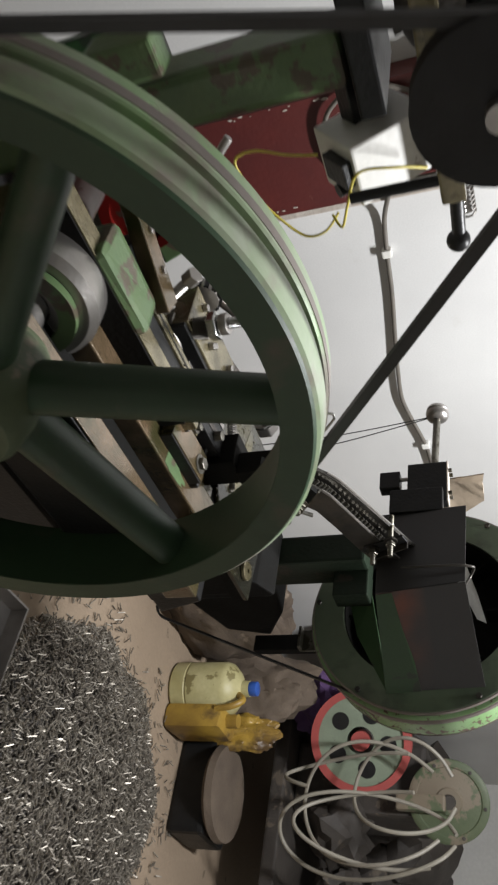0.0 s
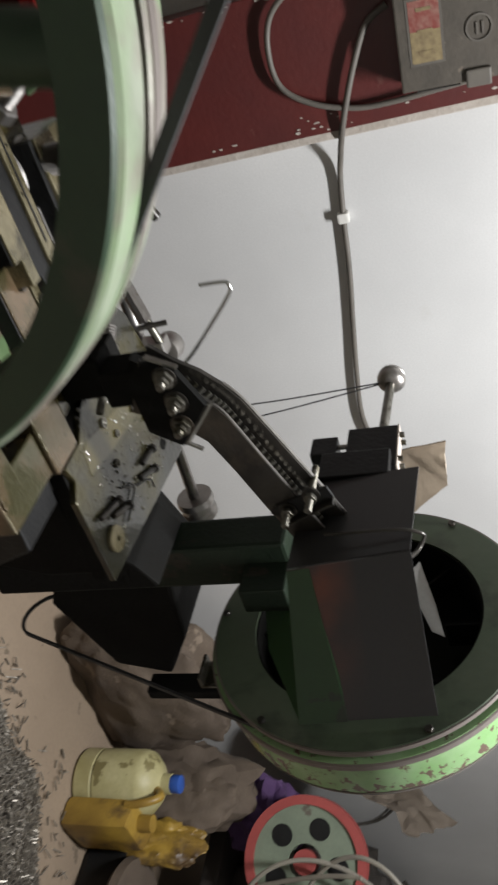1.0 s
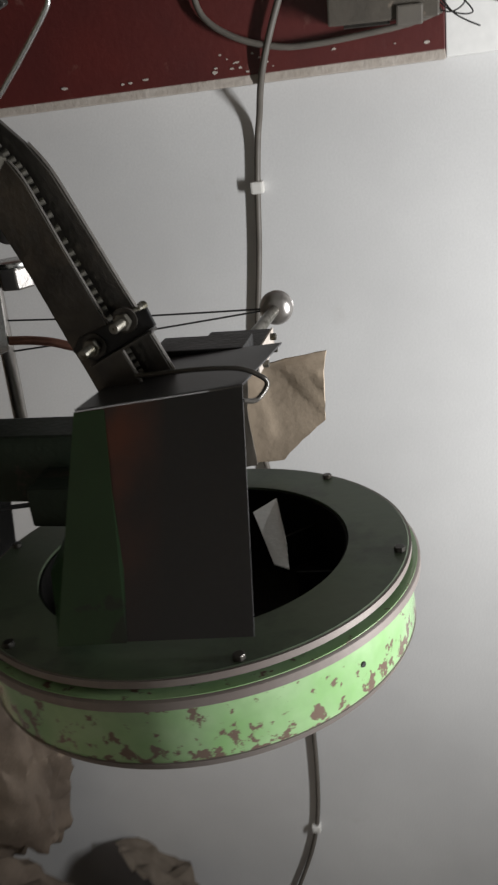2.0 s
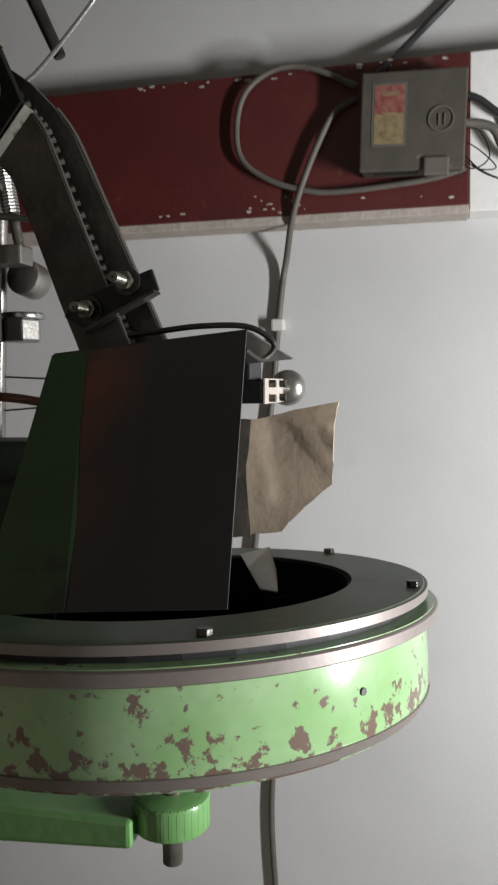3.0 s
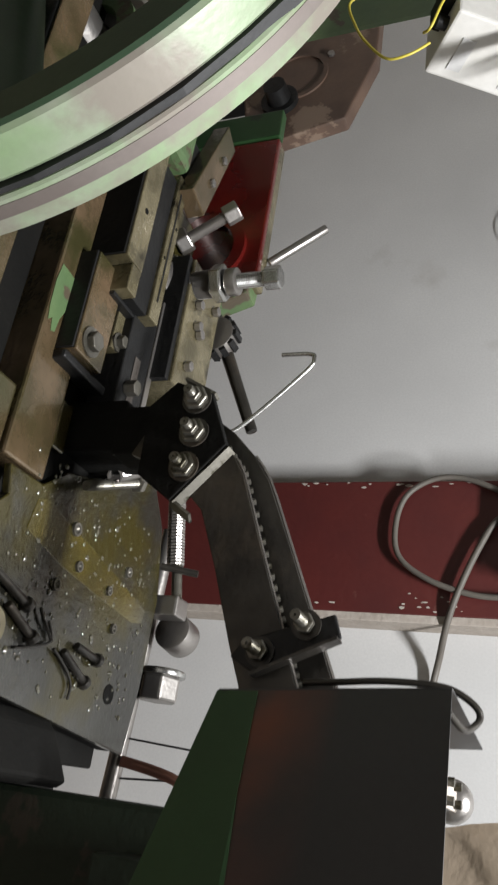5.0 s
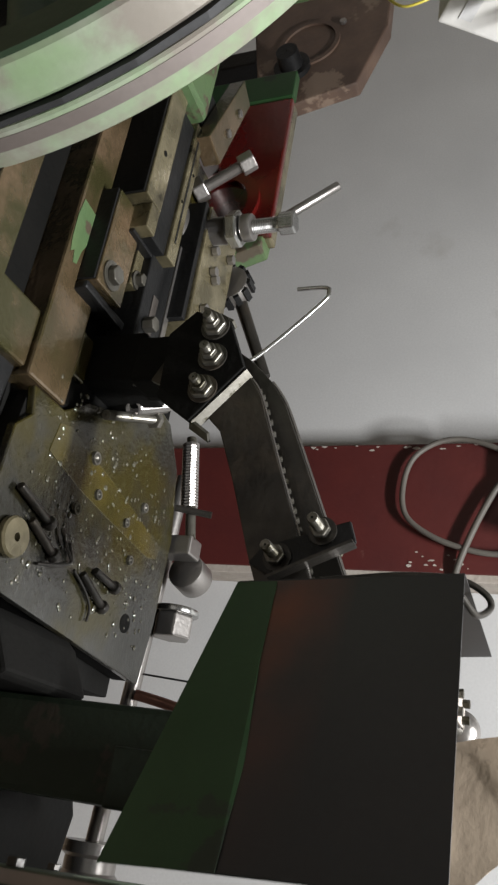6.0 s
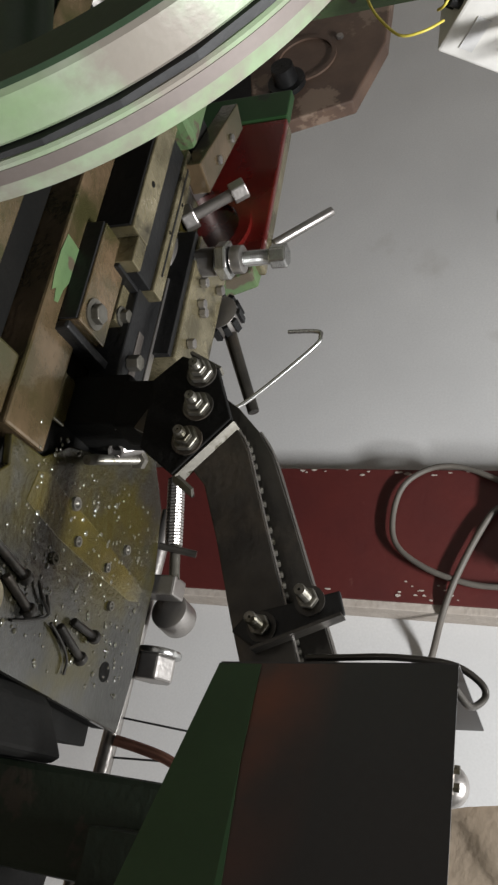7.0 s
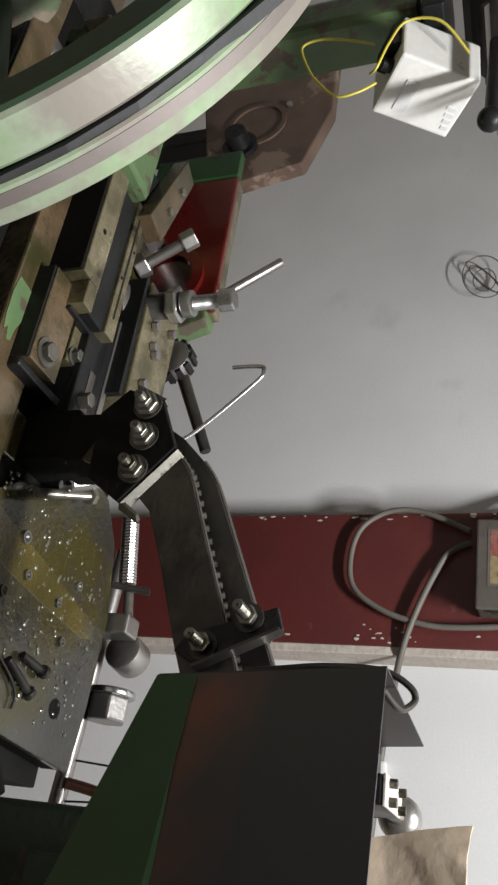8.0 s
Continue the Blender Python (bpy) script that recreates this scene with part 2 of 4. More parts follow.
def box(lo, hi, bevel=0.0, m=None, bm=None):
    own = bmesh.new()
    bmesh.ops.create_cube(own, size=1, matrix=Matrix.LocRotScale([(a + b) / 2 for a, b in zip(lo, hi)], None, [b - a for a, b in zip(lo, hi)]))
    if bevel:
        bmesh.ops.bevel(own, geom=own.edges[:], offset=bevel, segments=2, affect="EDGES", profile=0.6)
    return joined(own, m, bm)


def joined(own, m, bm):
    if m is not None:
        bmesh.ops.transform(own, matrix=m, verts=own.verts[:])
    if bm is None:
        return own
    tmp = bpy.data.meshes.new("tmp")
    own.to_mesh(tmp)
    own.free()
    bm.from_mesh(tmp)
    bpy.data.meshes.remove(tmp)
    return bm


def cyl(a, b, r, r2=None, seg=24, bevel=0.0, bm=None):
    a, b = Vector(a), Vector(b)
    own = bmesh.new()
    bmesh.ops.create_cone(own, cap_ends=True, segments=seg, radius1=r, radius2=r if r2 is None else r2, depth=(b - a).length)
    if bevel:
        caps = [e for e in own.edges if all(abs(abs(v.co.z) - (b - a).length / 2) < 1e-6 for v in e.verts)]
        bmesh.ops.bevel(own, geom=caps, offset=bevel, segments=2, affect="EDGES", profile=0.5)
    m = Matrix.Translation((a + b) / 2) @ (b - a).to_track_quat("Z", "Y").to_matrix().to_4x4()
    return joined(own, m, bm)


def lathe(profile, centre, axis, seg=96, bm=None, closed=True):
    """profile: (along the axis, radius) pairs, turned about the axis."""
    own = bmesh.new()
    rings = []
    for h, r in profile:
        rings.append([own.verts.new((r * math.cos(2 * math.pi * i / seg), r * math.sin(2 * math.pi * i / seg), h)) for i in range(seg)])
    pairs = list(zip(rings, rings[1:])) + ([(rings[-1], rings[0])] if closed else [])
    for p, q in pairs:
        for i in range(seg):
            own.faces.new((p[i], p[(i + 1) % seg], q[(i + 1) % seg], q[i]))
    m = Matrix.Translation(centre) @ Vector(axis).to_track_quat("Z", "Y").to_matrix().to_4x4()
    return joined(own, m, bm)


def smooth_line(points, steps=6):
    pts = [Vector(p) for p in points]
    out = []
    for i in range(len(pts) - 1):
        p0, p1, p2, p3 = pts[max(i - 1, 0)], pts[i], pts[i + 1], pts[min(i + 2, len(pts) - 1)]
        for k in range(steps):
            t = k / steps
            out.append(0.5 * ((2 * p1) + (p2 - p0) * t + (2 * p0 - 5 * p1 + 4 * p2 - p3) * t * t + (3 * p1 - p0 - 3 * p2 + p3) * t ** 3))
    return out + [pts[-1]]


def tube(points, r, seg=10, steps=6, bm=None):
    line = smooth_line(points, steps) if steps > 1 else [Vector(p) for p in points]
    own = bmesh.new()
    rings, side = [], None
    for i, p in enumerate(line):
        d = (line[min(i + 1, len(line) - 1)] - line[max(i - 1, 0)]).normalized()
        if side is None:
            side = d.orthogonal().normalized()
        side = (side - d * side.dot(d)).normalized()
        up = d.cross(side)
        rings.append([own.verts.new(p + r * (math.cos(2 * math.pi * k / seg) * side + math.sin(2 * math.pi * k / seg) * up)) for k in range(seg)])
    for p, q in zip(rings, rings[1:]):
        for k in range(seg):
            own.faces.new((p[k], p[(k + 1) % seg], q[(k + 1) % seg], q[k]))
    own.faces.new(rings[0])
    own.faces.new(rings[-1])
    return joined(own, None, bm)


def prism(outline, lo, hi, axis="y", bevel=0.0, bm=None):
    """A flat outline of two coordinates, given thickness along an axis."""
    own = bmesh.new()

    def at(p, h):
        return {"x": (h, p[0], p[1]), "y": (p[0], h, p[1]), "z": (p[0], p[1], h)}[axis]

    face = own.faces.new([own.verts.new(at(p, lo)) for p in outline])
    got = bmesh.ops.extrude_face_region(own, geom=[face])
    move = Vector(at((0, 0), hi)) - Vector(at((0, 0), lo))
    bmesh.ops.translate(own, vec=move, verts=[g for g in got["geom"] if isinstance(g, bmesh.types.BMVert)])
    if bevel:
        bmesh.ops.bevel(own, geom=own.edges[:], offset=bevel, segments=2, affect="EDGES", profile=0.6)
    return joined(own, None, bm)


def nut(centre, axis, r, h, bm=None):
    c, ax = Vector(centre), Vector(axis).normalized()
    return cyl(c, c + ax * h, r, seg=6, bevel=r * 0.12, bm=bm)


def threaded(a, b, r, pitch=0.0022, bm=None):
    a, b = Vector(a), Vector(b)
    n = max(2, int((b - a).length / pitch))
    prof = [(0, 0.001)]
    for i in range(n):
        prof += [(i * pitch, r * 0.86), ((i + 0.5) * pitch, r)]
    prof += [((b - a).length, r * 0.86), ((b - a).length, 0.001)]
    return lathe(prof, a, b - a, 16, bm, closed=False)


def coil(a, b, r, wire, turns, bm=None):
    a, b = Vector(a), Vector(b)
    d = (b - a).normalized()
    s = d.orthogonal().normalized()
    u = d.cross(s)
    n = turns * 10
    pts = [a + (b - a) * i / n + r * (math.cos(2 * math.pi * i / 10) * s + math.sin(2 * math.pi * i / 10) * u) for i in range(n + 1)]
    return tube(pts, wire, 5, 1, bm)


def sheet(points, thick, bm=None):
    """A flat sheet from its corners, with thickness."""
    own = bmesh.new()
    vs = [own.verts.new(p) for p in points]
    f = own.faces.new(vs)
    f.normal_update()
    n = f.normal.copy()
    got = bmesh.ops.extrude_face_region(own, geom=[f])
    bmesh.ops.translate(own, vec=n * thick, verts=[g for g in got["geom"] if isinstance(g, bmesh.types.BMVert)])
    return joined(own, None, bm)


def crumple(bm, amount, scale, seed):
    for v in bm.verts:
        q = v.co * scale + Vector((seed, seed * 1.7, seed * 0.6))
        v.co += Vector((noise.noise(q), noise.noise(q + Vector((31, 7, 3))), noise.noise(q + Vector((5, 53, 11))))) * amount
    return bm


def lump(centre, size, seed, amount=0.3, sub=4, scale=3.0):
    bm = bmesh.new()
    bmesh.ops.create_icosphere(bm, subdivisions=sub, radius=1)
    for v in bm.verts:
        d = 1 + amount * noise.noise(v.co * scale + Vector((seed, 0, 0))) + amount * 0.6 * abs(noise.noise(v.co * scale * 2.7 + Vector((0, seed, 0))))
        v.co = Vector(centre) + Vector((v.co.x * size[0], v.co.y * size[1], v.co.z * size[2])) * d
    return bm



# ---- the room ----
solid("floor", box((-2.8, -1.3, -0.1), (3.6, 1.8, 0)), FLOOR, "dusty tan concrete workshop floor with stains", "floor", kind="structure")
solid("wall_north", box((-2.8, 1.8, 0), (3.6, 2.0, 2.8)), WALL, "off-white painted plaster workshop wall, faintly stained", "wall", kind="structure")
# three unseen walls and a ceiling, added close and white as bounce fill
solid("bounce_wall_west", box((-3.0, -1.3, 0), (-2.8, 2.0, 2.8)), WHITEPAINT, "unseen white side wall added to bounce light", "wall", kind="structure")
solid("bounce_wall_east", box((3.6, -1.3, 0), (3.8, 2.0, 2.8)), WHITEPAINT, "unseen white side wall added to bounce light", "wall", kind="structure")
solid("bounce_wall_south", box((-3.0, -1.5, 0), (3.8, -1.3, 2.8)), WHITEPAINT, "unseen white wall added behind the camera to bounce light", "wall", kind="structure")
solid("ceiling", box((-3.0, -1.5, 2.8), (3.8, 2.0, 2.9)), WHITEPAINT, "unseen white ceiling added to bounce light", "ceiling", kind="structure")
pillar = tagged(new("pillar"), "wall pillar painted dark red to shoulder height", "pillar", kind="structure")
part("lower_pillar", box((-0.433, 1.735, 0), (-0.186, 1.8, 1.385), 0.002), REDPAINT, pillar, "dark red oxide paint, chipped along its edges")
part("upper_pillar", box((-0.433, 1.737, 1.386), (-0.174, 1.8, 2.8), 0.002), WHITEPAINT, pillar, "bright white painted upper part")
part("plaster_edge", crumple(box((-0.187, 1.737, 0.0), (-0.172, 1.8, 1.385), 0.002), 0.002, 40, 2), PLASTER, pillar, "bare chipped plaster edge")

random.seed(21)
for k in range(34):
    edge_x = random.choice((-0.4325, -0.4325, -0.196))
    x = edge_x + random.uniform(0.0, 0.012) * (1 if edge_x < -0.3 else -1)
    z = random.uniform(0.72, 1.38)
    r = random.uniform(0.001, 0.003)
    part("paint_chip", prism([(x + r * random.uniform(0.5, 1.3) * math.cos(a), z + 2.2 * r * random.uniform(0.5, 1.4) * math.sin(a)) for a in [radians(60 * j) for j in range(6)]], 1.7344 - 0.00005 * k, 1.7356, "y"), PLASTER, pillar, "bare plaster showing through chipped paint" if k == 0 else "")
for k in range(9):
    x, z, r = -0.222 + 0.0038 * k, 1.02 + 0.011 * ((k * 5) % 9), random.uniform(0.001, 0.0026)
    part("paint_chip", prism([(x + r * random.uniform(0.5, 1.3) * math.cos(a), z + 1.6 * r * random.uniform(0.5, 1.4) * math.sin(a)) for a in [radians(60 * j) for j in range(6)]], 1.7344 - 0.00005 * k, 1.7356, "y"), PLASTER, pillar)

# ---- flywheel with its belt ----
WX, WZ = -0.636, 0.752
fly = thing("flywheel", "large dark green spoked flywheel with worn pale green rim", "flywheel")
c = (WX, 0.7215, WZ)
FA = (0.016, 1, -0.005)
rim = part("rim", lathe([(0, 0.348), (0.0, 0.381), (0.004, 0.386), (0.037, 0.3885), (0.041, 0.385), (0.044, 0.372), (0.051, 0.372), (0.0525, 0.387), (0.055, 0.3893), (0.087, 0.3893), (0.0895, 0.386), (0.09, 0.348)], c, FA, 220), GREEN, fly, "pale green paint worn to steel", True)
part("rim_face", lathe([(-0.003, 0.345), (-0.003, 0.379), (0.0005, 0.382), (0.0005, 0.345)], c, FA, 220), DARKGREEN, fly, "dark green painted side face", True)
part("inner_rim", lathe([(-0.002, 0.344), (0.0905, 0.344), (0.0905, 0.349), (-0.002, 0.349)], c, FA, 140), DARKGREEN, fly, "", True)
part("worn_band", lathe([(0.0585, 0.388), (0.0588, 0.3901), (0.0718, 0.3901), (0.072, 0.388)], c, FA, 220), RIMSTEEL, rim, "bare grey steel band", True)
part("groove_floor", lathe([(0.0432, 0.3715), (0.0438, 0.3728), (0.0512, 0.3728), (0.0518, 0.3715)], c, FA, 160), BLACK, rim, "dark rubbed belt groove", True)
hub = part("hub", lathe([(-0.03, 0.02), (-0.03, 0.055), (-0.02, 0.065), (0.02, 0.072), (0.08, 0.072), (0.10, 0.06), (0.10, 0.02)], c, FA, 48), DUSTYGREEN, fly, "", True)
part("hub_cap", lathe([(-0.055, 0.001), (-0.055, 0.026), (-0.05, 0.03), (-0.03, 0.03), (-0.03, 0.001)], c, FA, 32, closed=False), STEEL, hub, "worn steel shaft end", True)
for k in range(6):
    a = radians(16 + 60 * k)
    bm = bmesh.new()
    bmesh.ops.create_cone(bm, cap_ends=True, segments=24, radius1=0.036, radius2=0.031, depth=0.305)
    bmesh.ops.transform(bm, matrix=Matrix.Translation((WX + 0.2 * math.cos(a), 0.763, WZ + 0.2 * math.sin(a))) @ Vector((math.cos(a), 0, math.sin(a))).to_track_quat("Z", "Y").to_matrix().to_4x4() @ Matrix.Diagonal((1, 0.75, 1, 1)), verts=bm.verts[:])
    part("spoke", bm, DARKGREEN, fly, "", True)

shaft = thing("drive_shaft", "steel flywheel shaft in a bearing housing", "shaft")
part("shaft", cyl((WX, 0.70, WZ), (WX, 1.2, WZ), 0.032, bevel=0.003), STEEL, shaft, "", True)
part("bearing_housing", lathe([(0, 0.035), (0, 0.085), (0.01, 0.095), (0.07, 0.095), (0.08, 0.085), (0.08, 0.035)], (WX, 0.90, WZ), (0, 1, 0), 48), STEEL, shaft, "", True)
part("bearing_ring", lathe([(0, 0.05), (0, 0.072), (0.012, 0.072), (0.012, 0.05)], (WX, 0.887, WZ), (0, 1, 0), 48), OLDGREEN, shaft, "", True)


def vbelt(outline, plane, axis, width, height):
    """A closed belt round pulleys: outline points in the plane, with a wedge section."""
    n = len(outline)
    own = bmesh.new()
    rings = []
    for i, p in enumerate(outline):
        q, s = Vector(outline[(i + 1) % n]), Vector(outline[i - 1])
        d = (q - s).normalized()
        nrm = Vector((d.y, -d.x))
        ring = []
        for off, half in ((0, 0.5), (-1, 0.3)):
            for sg in ((-1, 1) if off == 0 else (1, -1)):
                w = Vector(p) + nrm * off * height
                h = plane + sg * half * width
                ring.append(own.verts.new((w.x, h, w.y) if axis == "y" else (h, w.x, w.y)))
        rings.append(ring)
    for i in range(n):
        a, b = rings[i], rings[(i + 1) % n]
        for k in range(4):
            own.faces.new((a[k], a[(k + 1) % 4], b[(k + 1) % 4], b[k]))
    return own


def two_pulleys(c1, r1, c2, r2, steps=24):
    """Outline of a belt round two circles, counter-clockwise."""
    c1, c2 = Vector(c1), Vector(c2)
    d = c2 - c1
    base = math.atan2(d.y, d.x)
    a = math.acos((r1 - r2) / d.length)
    out = []
    for i in range(steps + 1):
        t = base + a + (2 * math.pi - 2 * a) * i / steps
        out.append(c1 + r1 * Vector((math.cos(t), math.sin(t))))
    for i in range(steps + 1):
        t = base - a + 2 * a * i / steps
        out.append(c2 + r2 * Vector((math.cos(t), math.sin(t))))
    return out


MX, MZ, MR = -0.822, 1.331, 0.062
solid("drive_belt", vbelt(two_pulleys((WX, WZ), 0.387, (MX, MZ), MR), 0.769, "y", 0.0125, 0.011), RUBBER, "black rubber v-belt running from flywheel up to the motor", "belt")
motor = thing("drive_motor", "dark electric motor mounted on a green column above the flywheel", "motor")
part("pulley", lathe([(-0.02, 0.012), (-0.012, 0.066), (-0.006, 0.054), (0.006, 0.054), (0.012, 0.066), (0.02, 0.012)], (MX, 0.772, MZ), (0, 1, 0), 40), BLACK, motor, "", True)
part("shaft", cyl((MX, 0.74, MZ), (MX, 0.86, MZ), 0.012), STEEL, motor, "", True)
part("body", lathe([(0, 0.02), (0, 0.05), (0.02, 0.07), (0.05, 0.085), (0.16, 0.085), (0.18, 0.07), (0.18, 0.02)], (MX, 0.95, MZ), (0, 1, 0), 40), DARKSTUFF, motor, "", True)
for k in range(12):
    a = radians(30 * k + 15)
    part("cooling_fin", box((-0.003, 1.0, 0.083), (0.003, 1.11, 0.093), m=Matrix.Translation((MX, 0, MZ)) @ Matrix.Rotation(a, 4, "Y")), DARKSTUFF, motor)
part("mounting_plate", box((MX - 0.1, 0.97, MZ - 0.135), (MX + 0.09, 1.12, MZ - 0.108), 0.003), BLACK, motor)

# ---- machine body ----
body = thing("machine_bed", "cast iron bed of a thread rolling machine, oily green paint", "machine")
part("base", prism([(-1.05, 0.0), (-1.0, 0.70), (-0.02, 0.70), (0.0, 0.55), (-0.10, 0.45), (-0.16, 0.0)], 0.90, 1.2, "y", 0.01), BLACK, body, "dark grimy cast iron pedestal")
part("column", box((-0.82, 0.985, 0.6), (-0.762, 1.055, 1.19), 0.01), OLDGREEN, body, "green painted column")
part("top_bracket", box((-0.875, 0.95, 0.945), (-0.835, 1.0, 1.02), 0.004), OLDGREEN, body)
part("bed_rail", box((-0.76, 0.908, 0.69), (-0.1, 0.971, 0.8055), 0.003), BROWNOIL, body, "oil-browned bed rail")
part("lower_rail", box((-0.70, 0.80, 0.66), (-0.14, 0.845, 0.80), 0.004), BLACK, body, "oil-browned lower rail")
part("amber_block", box((-0.19, 0.9725, 0.76), (-0.138, 0.994, 0.803), 0.002), OILPATCH, body, "amber oil-soaked block")
part("end_plate", prism([(-0.115, 0.70), (-0.115, 0.79), (-0.06, 0.785), (-0.03, 0.70)], 0.82, 0.906, "y", 0.003), BLACK, body)
part("side_lug", box((-0.168, 0.80, 0.745), (-0.106, 0.9065, 0.80), 0.003), BROWNOIL, body, "oil-browned side lug")
part("rail_top", box((-0.70, 0.802, 0.8005), (-0.14, 0.843, 0.804), 0.001), BROWNOIL, body)
part("green_patch", prism([(-0.312, 0.912), (-0.29, 0.909), (-0.262, 0.91), (-0.246, 0.913), (-0.251, 0.918), (-0.238, 0.921), (-0.24, 0.927), (-0.256, 0.929), (-0.268, 0.934), (-0.31, 0.934)], 0.8056, 0.8062, "z"), OLDGREEN, body, "remnant of green paint")
part("rail_flank", box((-0.75, 0.846, 0.60), (-0.15, 0.9075, 0.772), 0.004), GRIME_SHADE, body, "dark green painted flank")
part("table_support", prism([(-0.3, 0.62), (-0.3, 0.774), (0.085, 0.774), (0.085, 0.70), (0.05, 0.6)], 0.92, 1.23, "y", 0.004), GRIME_SHADE, body)
part("end_block", crumple(prism([(0.1, 0.56), (0.1, 0.792), (0.113, 0.806), (0.156, 0.829), (0.162, 0.82), (0.162, 0.56)], 0.96, 1.09, "y", 0.004), 0.001, 40, 7), GRIME_SHADE, body, "near-black end block rising past the plate")

part("apron", crumple(box((0.1, 1.092, 0.70), (0.138, 1.225, 0.772), 0.003), 0.001, 40, 5), GRIME_SHADE, body, "near-black apron under the plate end")

plate = thing("work_plate", "oily steel work plate with screws and amber oil film", "plate")
part("plate", prism([(-0.097, 0.9735), (-0.096, 0.922), (-0.07, 0.93), (-0.05, 0.911), (0.088, 0.908), (0.119, 1.228), (0.046, 1.24), (-0.06, 1.243), (-0.144, 1.222), (-0.19, 1.182), (-0.2, 1.12), (-0.152, 1.085), (-0.136, 1.046), (-0.126, 1.009), (-0.108, 0.988)], 0.796, 0.805, "z", 0.0015), OILSTEEL, plate)
part("plate_body", prism([(-0.24, 0.974), (-0.097, 0.974), (-0.094, 0.926), (0.086, 0.91), (0.117, 1.224), (0.046, 1.236), (-0.06, 1.239), (-0.14, 1.218), (-0.2, 1.18), (-0.24, 1.12)], 0.7745, 0.7958, "z", 0.001), GRIME_SHADE, plate, "near-black underside of the plate")
part("oil_strip", prism([(-0.088, 0.99), (-0.082, 0.972), (-0.05, 0.966), (-0.036, 1.03), (-0.028, 1.099), (-0.019, 1.19), (-0.024, 1.212), (-0.04, 1.217), (-0.055, 1.15), (-0.07, 1.078), (-0.079, 1.024)], 0.8045, 0.8056, "z", 0.0004), OILPATCH, plate, "amber oil-soaked wear strip")
for x, y, r in ((-0.044, 1.061, 0.006), (-0.038, 1.127, 0.0055), (-0.077, 1.042, 0.0075), (-0.069, 1.16, 0.006), (-0.016, 1.03, 0.0065), (-0.003, 1.152, 0.0055)):
    part("screw", lathe([(0, 0.0005), (0.0022, r * 0.45), (0.0015, r * 0.5), (0.003, r * 0.6), (0.003, r * 0.95), (0, r)], (x, y, 0.8055), (0, 0, 1), 20, closed=False), DULLSTEEL, plate, "", True)
# no real opening: a black disc paints the dark of the hole
part("hole", cyl((0.063, 1.173, 0.8), (0.063, 1.173, 0.8056), 0.0105, seg=28), GRIME_SHADE, plate, "dark drilled hole")

# ---- rotary hopper drum ----
DX, DY, DZ = 0.287, 1.006, 1.098
AX = Vector((1, -0.07, 0.034)).normalized()
DRUM = Matrix.Translation((DX, DY, DZ)) @ Vector((1, 0, 0)).rotation_difference(AX).to_matrix().to_4x4()
drum = thing("hopper_drum", "rotary hopper drum in chipped bright green paint with steel flanges", "hopper")
c = (DX, DY, DZ)
shell = part("shell", lathe([(0.024, 0.19), (0.024, 0.2295), (0.08, 0.231), (0.09, 0.2285), (0.097, 0.223), (0.097, 0.19)], c, AX, 160), DRUMGREEN, drum, "bright green paint chipped to brown", True)
part("shell_foot", lathe([(0.0845, 0.228), (0.0855, 0.2312), (0.0935, 0.2276), (0.0935, 0.224)], c, AX, 160), RIMSTEEL, shell, "worn brown bottom band", True)
flange = part("front_flange", lathe([(0, 0.1675), (0, 0.2285), (0.0025, 0.231), (0.008, 0.231), (0.008, 0.1675)], c, AX, 160), FLANGEGREEN, drum, "worn green front flange", True)
part("flange_edge", lathe([(0.001, 0.2295), (0.001, 0.232), (0.0077, 0.232), (0.0077, 0.2295)], c, AX, 160), RIMSTEEL, drum, "", True)
part("groove", lathe([(0.008, 0.17), (0.008, 0.2185), (0.0155, 0.2185), (0.0155, 0.17)], c, AX, 160), DRUMGREEN, drum, "", True)
part("rear_flange", lathe([(0.015, 0.19), (0.015, 0.238), (0.0165, 0.24), (0.0245, 0.24), (0.026, 0.2375), (0.026, 0.19)], c, AX, 160), RIMSTEEL, drum, "dull steel flange", True)
part("flange_face", lathe([(0.0142, 0.219), (0.0142, 0.2372), (0.0152, 0.2372), (0.0152, 0.219)], c, AX, 160), DRUMGREEN, drum, "green painted flange face", True)
# the shade inside the drum is painted on its wall, disc and vanes
part("inner_wall", lathe([(0.003, 0.1645), (0.086, 0.1645), (0.086, 0.168), (0.003, 0.168)], c, AX, 96), GRIME_SHADE, drum, "inside of the drum, its shade put in as near-black", True)
part("back_disc", cyl(DRUM @ Vector((0.087, 0, 0)), DRUM @ Vector((0.094, 0, 0)), 0.19, seg=64), GRIME_SHADE, drum)
for k in range(6):
    a = radians(34 + 60 * k)
    p = DRUM @ Vector((0, 0.2215 * math.cos(a), 0.2215 * math.sin(a)))
    part("flange_bolt", nut(p, -AX, 0.0058, 0.0052), CHUTE, flange)
for k in range(8):
    a = radians(45 * k)
    part("lifting_vane", box((0.03, -0.002, 0.11), (0.073, 0.002, 0.1645), m=DRUM @ Matrix.Rotation(a, 4, "X")), GRIME_SHADE, drum)
# black plug drawn for the dark inside of the screw hole
part("screw_hole", cyl(DRUM @ Vector((0.052, -0.2317 * 0.57, 0.2317 * 0.82)), DRUM @ Vector((0.052, -0.224 * 0.57, 0.224 * 0.82)), 0.0028, seg=12), BLACK, shell, "dark empty screw hole")
part("axle", cyl((DX + 0.099, DY - 0.1, DZ + 0.06), (DX + 0.135, DY - 0.1, DZ + 0.06), 0.011), STEEL, drum, "", True)
